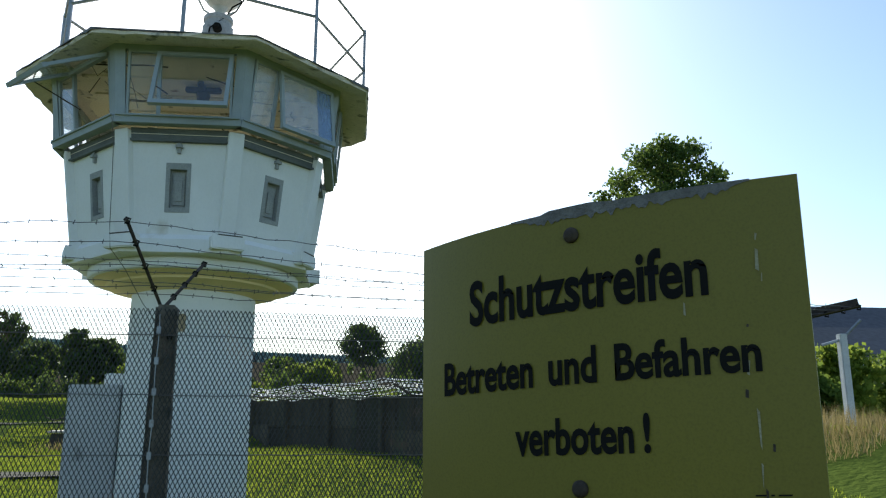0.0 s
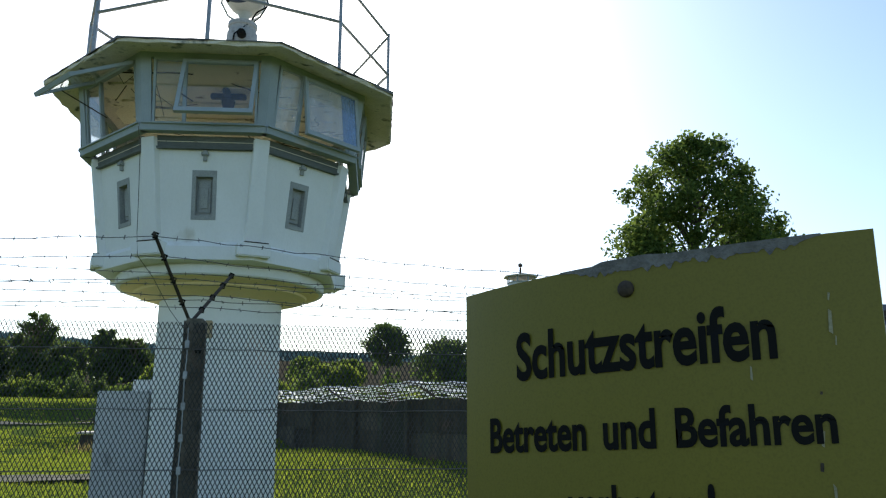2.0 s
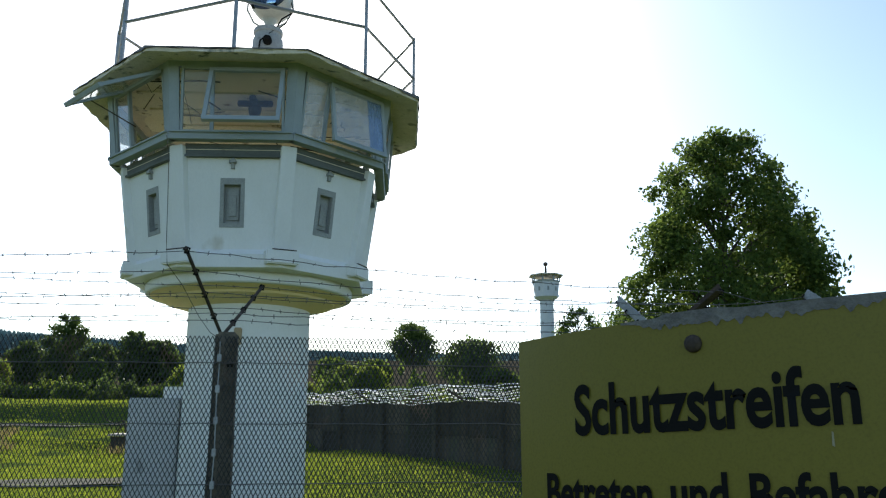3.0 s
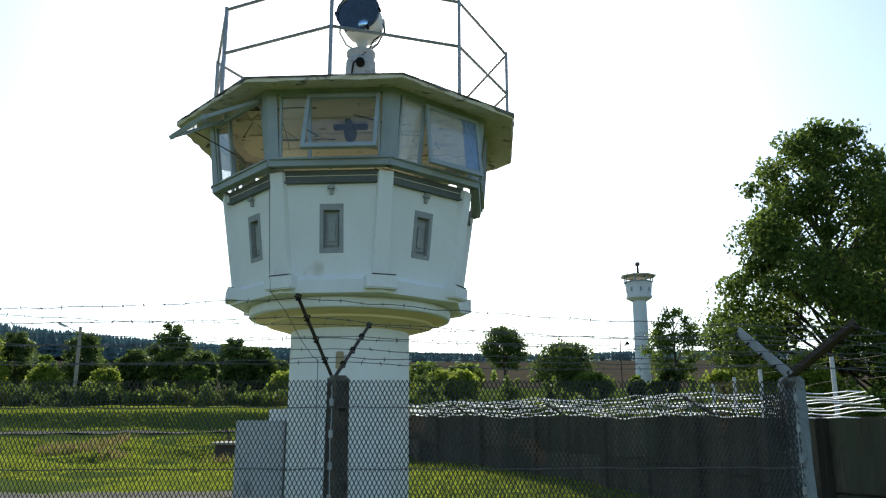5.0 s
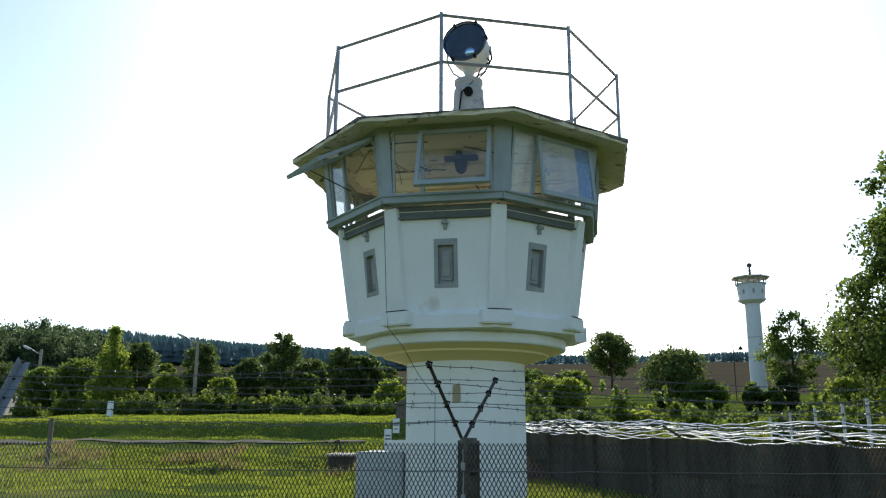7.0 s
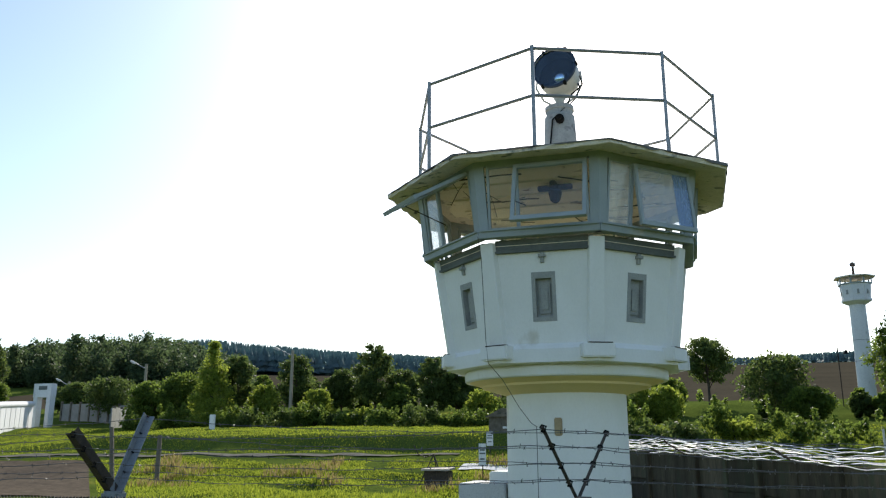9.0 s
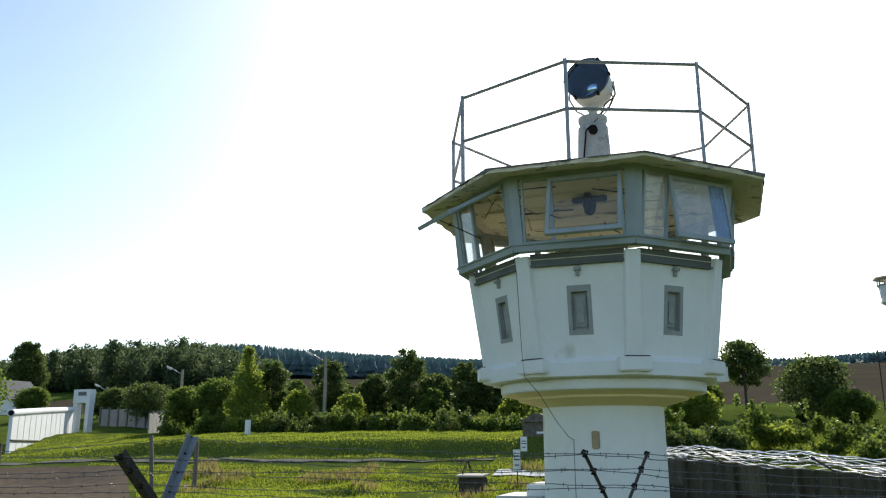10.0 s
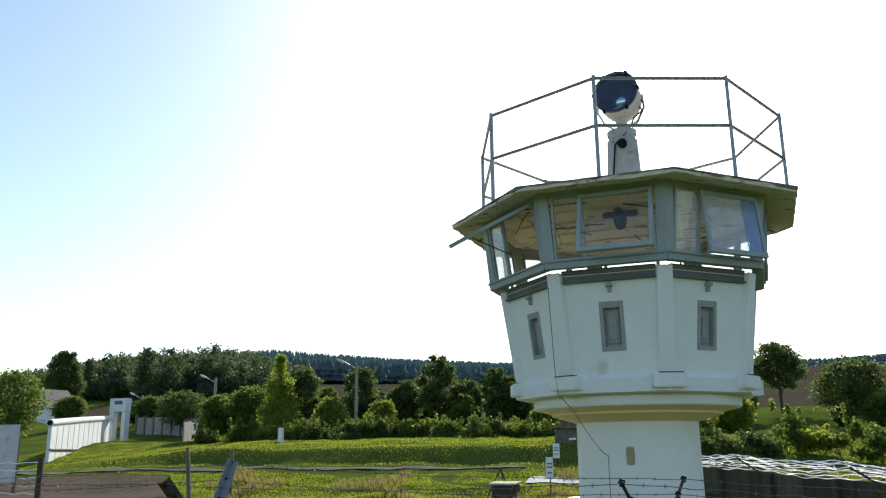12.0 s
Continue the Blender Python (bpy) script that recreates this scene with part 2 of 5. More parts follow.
def tube(bm, pts, r, n=6, r2=None):
    """A round bar through points."""
    pts = [Vector(p) for p in pts]
    rings = []
    for i, p in enumerate(pts):
        d = (pts[min(i + 1, len(pts) - 1)] - pts[max(i - 1, 0)]).normalized()
        a = d.orthogonal().normalized() if abs(d.z) > 0.9 else d.cross(Vector((0, 0, 1))).normalized()
        b = d.cross(a)
        rr = r if r2 is None else r + (r2 - r) * i / (len(pts) - 1)
        rings.append([bm.verts.new(p + rr * (math.cos(k * math.tau / n) * a + math.sin(k * math.tau / n) * b)) for k in range(n)])
    for g, h in zip(rings, rings[1:]):
        for k in range(n):
            bm.faces.new((g[k], g[(k + 1) % n], h[(k + 1) % n], h[k]))
    bm.faces.new(rings[0][::-1])
    bm.faces.new(rings[-1])


def lathe(bm, prof, n=48, m=None, turn=0.0, closed=True):
    """A body of revolution from (radius, height) pairs; n=8 gives an octagon."""
    m = m or Matrix()
    rings = []
    for r, z in prof:
        rings.append([bm.verts.new(m @ Vector((r * math.cos(turn + k * math.tau / n), r * math.sin(turn + k * math.tau / n), z)))
                      for k in range(n)])
    for g, h in zip(rings, rings[1:]):
        for k in range(n):
            bm.faces.new((g[k], g[(k + 1) % n], h[(k + 1) % n], h[k]))
    if closed:
        bm.faces.new(rings[0][::-1])
        bm.faces.new(rings[-1])


def smoothstep(a, b, x):
    k = min(1.0, max(0.0, (x - a) / (b - a)))
    return k * k * (3 - 2 * k)


# ---- ground ----
PROFILE = ((-400, -6), (-60, -1.5), (-10, -0.5), (-5, -0.32), (0, 0.12), (5, 0.42), (10, 0.52), (17, 0.68), (19.5, 1.08), (22, 1.58), (23.4, 1.74),
           (24.5, 2.44), (27, 2.66), (31, 2.85), (38, 3.1), (46, 4.35), (60, 5.3), (120, 11), (320, 31), (430, 39), (700, 48), (2600, 60))


def ground_z(x, y):
    ys = [p[0] for p in PROFILE]
    z = float(np.interp(y, ys, [p[1] for p in PROFILE]))
    # the bank fades out towards the open side of the meadow
    if 18 < y < 34:
        flat = float(np.interp(y, (18, 34), (0.72, 2.95)))
        k = smoothstep(-2, 6, x)
        z = z * (1 - k) + flat * k
        k = smoothstep(-24, -34, x)
        z = z * (1 - k) + (flat + 0.1) * k
    # grass slope beside the slab wall
    z += 0.75 * smoothstep(6, 11, x) * smoothstep(-6, 4, y) * smoothstep(24, 10, y)
    # soil banked up along the slab wall
    if 0 < y < 16:
        off = ((5.9 - x) * 15.26 - (y + 0.66) * 8.4) / 17.42
        z += 0.3 * smoothstep(4.5, 0.3, abs(off)) * smoothstep(0, 4, y) * smoothstep(16, 12, y)
    # wooded hill
    hx, hy = (x + 125) / 60, (y - 150) / 75
    z += 3.2 * math.exp(-(hx * hx + hy * hy))
    if 8 < y < 21:
        z += 0.42 * max(0.0, noise.noise((x * 0.42, y * 0.55, 11))) * smoothstep(8, 11, y) * smoothstep(21, 18, y) * smoothstep(-17, -13, x + (y - 10) * 0.8)
    if y > 4:
        z += 0.12 * noise.noise((x * 0.35, y * 0.35, 0)) * min(1, (y - 4) / 6) + 0.06 * noise.noise((x * 1.1, y * 1.1, 3)) * min(1, (y - 4) / 6)
    return z


def build_ground():
    def axis(stops):
        out = []
        for (a, b, n) in stops:
            out += [a + (b - a) * i / n for i in range(n)]
        return out + [stops[-1][1]]
    xs = axis(((-2500, -300, 14), (-300, -60, 24), (-60, -30, 24), (-30, 12, 100), (12, 60, 40), (60, 300, 20), (300, 2500, 14)))
    ys = axis(((-400, -30, 10), (-30, -4, 16), (-4, 34, 110), (34, 60, 30), (60, 330, 40), (330, 2600, 20)))
    verts = [(x, y, ground_z(x, y)) for y in ys for x in xs]
    n = len(xs)
    faces = [(j * n + i, j * n + i + 1, (j + 1) * n + i + 1, (j + 1) * n + i) for j in range(len(ys) - 1) for i in range(n - 1)]
    g = part("ground", (verts, faces), MEADOW, smooth=True)
    tagged(g, "uneven green meadow rising towards wooded hills", "ground", kind="structure")
    g.data.materials.append(FIELD)
    for p in g.data.polygons:
        c = p.center
        if 62 < c.y < 330 and c.x > -60 - 0.35 * c.y:
            p.material_index = 1
    return g


build_ground()


def ground_patch(name, corners, mat, lift, label, category, n=14):
    """A strip of other surface lying on the ground between four corners."""
    (a, b, c, d) = [Vector((*p, 0)) for p in corners]
    verts, faces = [], []
    for j in range(n + 1):
        for i in range(n + 1):
            u, v = i / n, j / n
            p = (a * (1 - u) + b * u) * (1 - v) + (d * (1 - u) + c * u) * v
            verts.append((p.x, p.y, ground_z(p.x, p.y) + lift + 0.03 * noise.noise((p.x * 2, p.y * 2, 9))))
    for j in range(n):
        for i in range(n):
            k = j * (n + 1) + i
            faces.append((k, k + 1, k + n + 2, k + n + 1))
    return tagged(part(name, (verts, faces), mat, smooth=True), label, category, kind="structure")


# ---- near watchtower ----
T22 = math.tan(math.pi / 8)


def a_wall(z):
    return 1.23 + (z - 3.05) * 0.13


def a_glaze(z):
    return 1.49 + (z - 4.07) * 0.138


def fpt(face, s, z, a):
    """A point of an octagon's face: along it, up, and its distance from the axis. Face 0 looks to -y."""
    g = face * math.pi / 4
    return Vector((s * math.cos(g) + a * math.sin(g), s * math.sin(g) - a * math.cos(g), z))


def fslab(bm, face, s0, s1, z0, z1, out, inn, af, s0t=None, s1t=None):
    s0t, s1t = (s0 if s0t is None else s0t), (s1 if s1t is None else s1t)
    hexa(bm, [fpt(face, s0, z0, af(z0) + out), fpt(face, s1, z0, af(z0) + out), fpt(face, s1, z0, af(z0) - inn), fpt(face, s0, z0, af(z0) - inn),
              fpt(face, s0t, z1, af(z1) + out), fpt(face, s1t, z1, af(z1) + out), fpt(face, s1t, z1, af(z1) - inn), fpt(face, s0t, z1, af(z1) - inn)])


def build_tower():
    gz = ground_z(0, 0)
    tower = thing("watchtower", (0, 0, 0), "white octagonal concrete watchtower cabin on a round column", "watchtower")
    bm = bmesh.new()
    lathe(bm, [(0.70, gz - 0.6), (0.69, 1.0), (0.685, 2.60)], 64)
    part("column", bm, WHITE, tower, smooth=False)
    bm = bmesh.new()
    lathe(bm, [(0.686, 2.56), (0.76, 2.585), (0.90, 2.625), (0.96, 2.64), (0.97, 2.665), (1.08, 2.695), (1.12, 2.71), (0.6, 2.72)], 64)
    part("corbel", bm, CREAM, tower, "cream yellow funnel-shaped underside", smooth=False)
    bm = bmesh.new()
    lathe(bm, [(1.09, 2.705), (1.155, 2.71), (1.165, 2.725), (1.168, 2.805), (1.15, 2.829), (0.6, 2.832)], 64)
    part("ring", bm, WHITE, tower)
    R = 1 / math.cos(math.pi / 8)
    bm = bmesh.new()
    lathe(bm, [(1.25 * R, 2.825), (1.28 * R, 2.835), (1.283 * R, 2.972), (1.27 * R, 2.985), (1.225 * R, 3.034), (0.5, 3.036)], 8, turn=math.pi / 8)
    part("ledge_band", bm, WHITE, tower)
    for k in range(8):
        # one wall panel with its loophole opening
        w0, w1 = a_wall(3.03) * T22, a_wall(4.08) * T22
        bm = bmesh.new()
        zs, lw = (3.03, 3.255, 3.765, 4.08), 0.125

        def ww(z):
            return w0 + (w1 - w0) * (z - 3.03) / 1.05
        for i in range(3):
            a, b = zs[i], zs[i + 1]
            if i == 1:
                fslab(bm, k, -ww(a), -lw, a, b, 0, 0.12, a_wall, -ww(b), -lw)
                fslab(bm, k, lw, ww(a), a, b, 0, 0.12, a_wall, lw, ww(b))
            else:
                fslab(bm, k, -ww(a), ww(a), a, b, 0, 0.12, a_wall, -ww(b), ww(b))
        bmesh.ops.remove_doubles(bm, verts=bm.verts, dist=1e-4)
        part("wall_panel", bm, WHITE, tower)
        # loophole with shutter
        bm = bmesh.new()
        for s0, s1, z0, z1 in ((-0.125, -0.085, 3.255, 3.765), (0.085, 0.125, 3.255, 3.765), (-0.085, 0.085, 3.255, 3.30), (-0.085, 0.085, 3.70, 3.765)):
            fslab(bm, k, s0, s1, z0, z1, 0.006, 0.10, a_wall)
        loop = part("loophole", bm, LOOP_GREY, tower, "grey framed loophole")
        bm = bmesh.new()
        fslab(bm, k, -0.085, 0.085, 3.30, 3.70, -0.055, 0.10, a_wall)
        fslab(bm, k, -0.06, 0.06, 3.34, 3.66, -0.04, 0.06, a_wall)
        fslab(bm, k, -0.035, 0.035, 3.38, 3.60, -0.028, 0.06, a_wall)
        part("shutter", bm, LOOP_GREY, loop)
        # bolt boss over the loophole
        bm = bmesh.new()
        fslab(bm, k, -0.018, 0.018, 3.86, 3.97, 0.03, 0.02, a_wall)
        fslab(bm, k, -0.035, 0.035, 3.915, 3.945, 0.05, 0.02, a_wall)
        part("bracket", bm, LOOP_GREY, tower)
        # pilaster and its base block on the corner
        g = (k + 0.5) * math.pi / 4
        m = Matrix.Rotation(g, 4, "Z")
        bm = bmesh.new()
        r0, r1 = 1.365, 1.53
        hexa(bm, [m @ Vector(p) for p in ((-0.088, -r0, 3.0), (0.088, -r0, 3.0), (0.088, -r0 + 0.2, 3.0), (-0.088, -r0 + 0.2, 3.0),
                                          (-0.08, -r1, 4.09), (0.08, -r1, 4.09), (0.08, -r1 + 0.2, 4.09), (-0.08, -r1 + 0.2, 4.09))])
        bmesh.ops.bevel(bm, geom=list(bm.edges), offset=0.008, segments=1, affect="EDGES")
        part("pilaster", bm, WHITE, tower)
        bm = bmesh.new()
        box(bm, (0, -1.31, 2.938), (0.34, 0.24, 0.145), m, 0.012)
        part("base_block", bm, WHITE, tower)
        bm = bmesh.new()
        box(bm, (0.02, -1.395, 3.014), (0.25, 0.06, 0.010), m)
        part("rust_plate", bm, RUST, tower, "rusty steel edge")
        # grey apron board under the glazing and sill
        bm = bmesh.new()
        wa = a_wall(4.0) * T22
        fslab(bm, k, -wa + 0.07, wa - 0.07, 3.995, 4.113, 0.025, 0.02, a_wall)
        fslab(bm, k, -wa + 0.07, wa - 0.07, 3.975, 3.995, 0.05, 0.02, a_wall)
        part("apron_board", bm, GREY_DARK, tower)
        bm = bmesh.new()
        wg = a_glaze(4.1) * T22
        fslab(bm, k, -wg - 0.01, wg + 0.01, 4.12, 4.185, 0.03, 0.07, a_glaze)
        fslab(bm, k, -wg, wg, 4.185, 4.20, 0.05, 0.09, a_glaze)
        part("sill", bm, GREY_PAINT, tower, "grey-blue steel sill")
        # corner cladding of the glazing
        bm = bmesh.new()
        wb, wt = a_glaze(4.20) * T22, a_glaze(4.96) * T22
        for sgn in (-1, 1):
            face = k if sgn > 0 else k + 1
            if sgn > 0:
                fslab(bm, face, wb - 0.095, wb, 4.20, 4.96, 0.0, 0.05, a_glaze, wt - 0.105, wt)
            else:
                fslab(bm, face, -wb, -wb + 0.095, 4.20, 4.96, 0.0, 0.05, a_glaze, -wt, -wt + 0.105)
        part("corner_cladding", bm, GREY_PAINT, tower, "grey-blue sheet metal corner")
        # lintel
        bm = bmesh.new()
        fslab(bm, k, -wt + 0.105, wt - 0.105, 4.885, 4.96, -0.004, 0.05, a_glaze)
        part("lintel", bm, GREY_PAINT, tower)
        # window: frame with a mullion, fixed pane, sash on top hinges
        sl, sr, sm = -wb + 0.095, wb - 0.095, -0.21
        win = None
        bm = bmesh.new()
        for s0, s1, z0, z1 in ((sl, sl + 0.025, 4.20, 4.885), (sr - 0.025, sr, 4.20, 4.885), (sm - 0.018, sm + 0.018, 4.225, 4.86),
                               (sl + 0.025, sr - 0.025, 4.20, 4.225), (sl + 0.025, sr - 0.025, 4.86, 4.885)):
            fslab(bm, k, s0, s1, z0, z1, -0.008, 0.045, a_glaze)
        win = part("window_frame", bm, GREY_PAINT, tower)
        bm = bmesh.new()
        fslab(bm, k, sl + 0.025, sm - 0.018, 4.225, 4.86, -0.022, 0.027, a_glaze)
        pane = part("pane", bm, SKY_WHITENED if k == 1 else GLASS, win, "dusty fixed pane, on one face whitened to imitate bright sky")
        pane.visible_shadow = False
        opened = {0: 27, 1: 14, 7: 68, 2: 3, 6: 2, 3: 4, 4: 12, 5: 8}[k]
        top = fpt(k, 0, 4.86, a_glaze(4.86) + 0.012)
        ang = k * math.pi / 4
        lean = math.atan(0.138)
        m = Matrix.Translation(top) @ Matrix.Rotation(ang, 4, "Z") @ Matrix.Rotation(lean - radians(opened), 4, "X")
        x0, x1, h = sm - 0.02, sr + 0.005, {0: 0.68, 1: 0.65, 7: 0.70}.get(k, 0.64)
        bm = bmesh.new()
        for c, s in ((((x0 + x1) / 2, 0, -0.02), (x1 - x0, 0.035, 0.045)), (((x0 + x1) / 2, 0, -h), (x1 - x0, 0.045, 0.05)),
                     ((x0 + 0.02, 0, -h / 2 - 0.01), (0.04, 0.035, h - 0.06)), ((x1 - 0.02, 0, -h / 2 - 0.01), (0.04, 0.035, h - 0.06))):
            box(bm, c, s, m)
        sash = part("sash", bm, GREY_PAINT, tower, "window sash tilted outwards")
        bm = bmesh.new()
        box(bm, ((x0 + x1) / 2, 0, -h / 2 - 0.01), (x1 - x0 - 0.08, 0.005, h - 0.06), m)
        pane = part("pane", bm, SKY_WHITENED if k == 1 else GLASS, sash)
        pane.visible_shadow = False
        if k == 1:
            bm = bmesh.new()
            box(bm, (x1 - 0.14, -0.006, -h / 2 - 0.01), (0.2, 0.003, h - 0.06), m)
            film = part("film", bm, BLUE_FILM, sash, "blue film on the glass")
            film.visible_shadow = False
        bm = bmesh.new()
        tube(bm, [m @ Vector((x0 + 0.02, 0, -0.45)), fpt(k, x0 + 0.1, 4.45, a_glaze(4.45) - 0.04)], 0.007, 5)
        part("stay", bm, RUST, sash)
    # cabin floor and ceiling
    bm = bmesh.new()
    lathe(bm, [(1.30, 3.02), (1.30, 3.06)], 8, turn=math.pi / 8)
    part("cabin_floor", bm, CEILING, tower)
    bm = bmesh.new()
    lathe(bm, [(1.70, 4.962), (1.70, 4.975)], 8, turn=math.pi / 8)
    part("cabin_ceiling", bm, CEILING, tower, "yellowed board ceiling")
    bm = bmesh.new()
    for y in (-0.75, -0.25, 0.25, 0.75):
        box(bm, (0, y, 4.95), (2.5, 0.05, 0.022))
    part("ceiling_batten", bm, CEILING, tower)
    # sagging wires and split board joints under the ceiling
    rng = random.Random(17)
    for i in range(16):
        a = Vector((rng.uniform(-1.2, 1.2), rng.uniform(-1.3, 1.0), 4.945))
        g = rng.choice((0.0, 0.1, 1.5, 0.7)) + rng.uniform(-0.2, 0.2)
        L = rng.uniform(0.25, 0.8)
        pts = [a + Vector((math.cos(g) * L * q / 6, math.sin(g) * L * q / 6, 0)) + Vector((rng.uniform(-0.02, 0.02), rng.uniform(-0.02, 0.02), -0.012)) for q in range(7)]
        pts = [p for p in pts if p.xy.length < 1.5]
        if len(pts) > 2:
            bm = bmesh.new()
            tube(bm, pts, rng.uniform(0.004, 0.009), 4)
            part("board_split", bm, RUST, tower, "dark split in the ceiling boards")
    for i in range(5):
        a = Vector((rng.uniform(-1.3, -0.5), rng.uniform(-1.1, -0.5), 4.94))
        b = a + Vector((rng.uniform(-0.3, 0.5), rng.uniform(-0.2, 0.3), -rng.uniform(0.0, 0.5)))
        c = a.lerp(b, 0.5) + Vector((rng.uniform(-0.1, 0.1), 0, -0.1))
        bm = bmesh.new()
        tube(bm, [a, a.lerp(c, 0.6), c, b], rng.uniform(0.003, 0.006), 5)
        part("loose_wire", bm, RUST, tower, "loose dark wire hanging from the ceiling")
    # fitting under the ceiling: crossed plates on a stem
    bm = bmesh.new()
    tube(bm, [(0.05, -0.6, 4.96), (0.05, -0.6, 4.72)], 0.022, 8)
    box(bm, (0.05, -0.6, 4.90), (0.40, 0.07, 0.06), bevel=0.01)
    box(bm, (0.05, -0.6, 4.90), (0.07, 0.40, 0.06), bevel=0.01)
    lathe(bm, [(0.03, 4.72), (0.06, 4.75), (0.08, 4.84), (0.03, 4.90)], 12, Matrix.Translation((0.05, -0.6, 0)))
    part("swivel_mount", bm, RUST, tower, "dark iron cross-shaped ceiling mount")
    # sill shelf inside
    bm = bmesh.new()
    lathe(bm, [(1.10, 4.05), (1.10, 4.09), (1.50, 4.09), (1.50, 4.05)], 8, turn=math.pi / 8, closed=False)
    part("inner_shelf", bm, CEILING, tower)
    # roof slab with a ragged rim
    bm = bmesh.new()
    n = 96
    rng = random.Random(5)
    rings = []
    for r, z in ((1.55, 4.965), (2.07, 4.882), (2.083, 4.888), (2.088, 4.922), (2.03, 4.938), (0.3, 5.02)):
        ring = []
        for i in range(n):
            g = i * math.tau / n
            d = (g + math.pi / 8 + math.pi / 8) % (math.pi / 4) - math.pi / 8
            k = math.cos(math.pi / 8) / math.cos(d) * r
            j = rng.uniform(-0.012, 0.012) if r > 2.0 else 0
            zz = z + (rng.uniform(-0.008, 0.01) if r > 2 else 0)
            ring.append(bm.verts.new(((k + j) * math.sin(g + math.pi / 8), -(k + j) * math.cos(g + math.pi / 8), zz)))
        rings.append(ring)
    for g, h in zip(rings, rings[1:]):
        for i in range(n):
            bm.faces.new((g[i], g[(i + 1) % n], h[(i + 1) % n], h[i]))
    bm.faces.new(rings[0][::-1])
    bm.faces.new(rings[-1])
    part("roof", bm, ROOF_FELT, tower, "flat overhanging roof with flaking pale edge")
    # dark felt that laps over the rim
    bm = bmesh.new()
    prev = first = None
    for i in range(161):
        g = i * math.tau / 160
        d = (g + math.pi / 8) % (math.pi / 4) - math.pi / 8
        k = math.cos(math.pi / 8) / math.cos(d)
        drop = 0.012 + 0.016 * abs(noise.noise((g * 9, 3, 0))) + (0.02 if noise.noise((g * 4, 8, 0)) > 0.25 else 0)
        out = 2.098 + 0.012 * noise.noise((g * 14, 1, 0))
        ring = []
        for r, z in ((1.95, 4.958), (out, 4.936), (out + 0.002, 4.936 - drop)):
            ring.append(bm.verts.new((r * k * math.sin(g), -r * k * math.cos(g), z)))
        if prev:
            for a in (0, 1):
                bm.faces.new((prev[a], ring[a], ring[a + 1], prev[a + 1]))
        prev = ring
    part("felt_edge", bm, BARE_METAL, tower, "dark torn roofing felt along the rim")
    # rail round the roof
    post_xy = []
    for k in range(8):
        g = k * math.pi / 4
        post_xy.append((1.835 * math.sin(g) + 0.045, -1.84 * math.cos(g)))
    for k in range(8):
        x, y = post_xy[k]
        x2, y2 = post_xy[(k + 1) % 8]
        bm = bmesh.new()
        box(bm, (x, y, 5.50), (0.036, 0.036, 1.16))
        part("rail_post", bm, STEEL, tower)
        for z in (6.05, 5.52):
            bm = bmesh.new()
            tube(bm, [(x, y, z), (x2, y2, z)], 0.018, 6)
            part("rail_bar", bm, STEEL, tower)
    # cable hanging down the front
    bm = bmesh.new()
    tube(bm, [(-0.62, -1.62, 4.12), (-0.60, -1.56, 3.9), (-0.6, -1.47, 3.4), (-0.58, -1.49, 3.05), (-0.56, -1.48, 2.82), (-0.50, -1.1, 2.68), (-0.40, -0.72, 2.40), (-0.28, -0.71, 2.24), (-0.22, -0.70, 2.20)], 0.004, 5)
    tube(bm, [(-0.22, -0.69, 2.20), (-0.22, -0.72, 2.20), (-0.22, -0.72, 1.2)], 0.004, 5)
    part("cable", bm, WIRE, tower, "thin grey cable")
    bm = bmesh.new()
    box(bm, (0.01, -0.675, 2.20), (0.085, 0.06, 0.19), bevel=0.01)
    part("slot_plate", bm, material("rust_stained_wood", (0.45, 0.36, 0.22), (0.36, 0.28, 0.17), 0.8), tower, "small ochre plate in the column")
    # entrance block beside the column
    bm = bmesh.new()
    box(bm, (-0.985, 0.33, 0.79), (0.56, 0.9, 1.58), bevel=0.012)
    annex = part("entrance_block", bm, PALE_CONC, tower, "low grey concrete block beside the column")
    bm = bmesh.new()
    box(bm, (-0.74, 0.33, 0.86), (0.36, 0.7, 1.70), bevel=0.012)
    part("block_step", bm, WHITE, annex)
    return tower


build_tower()


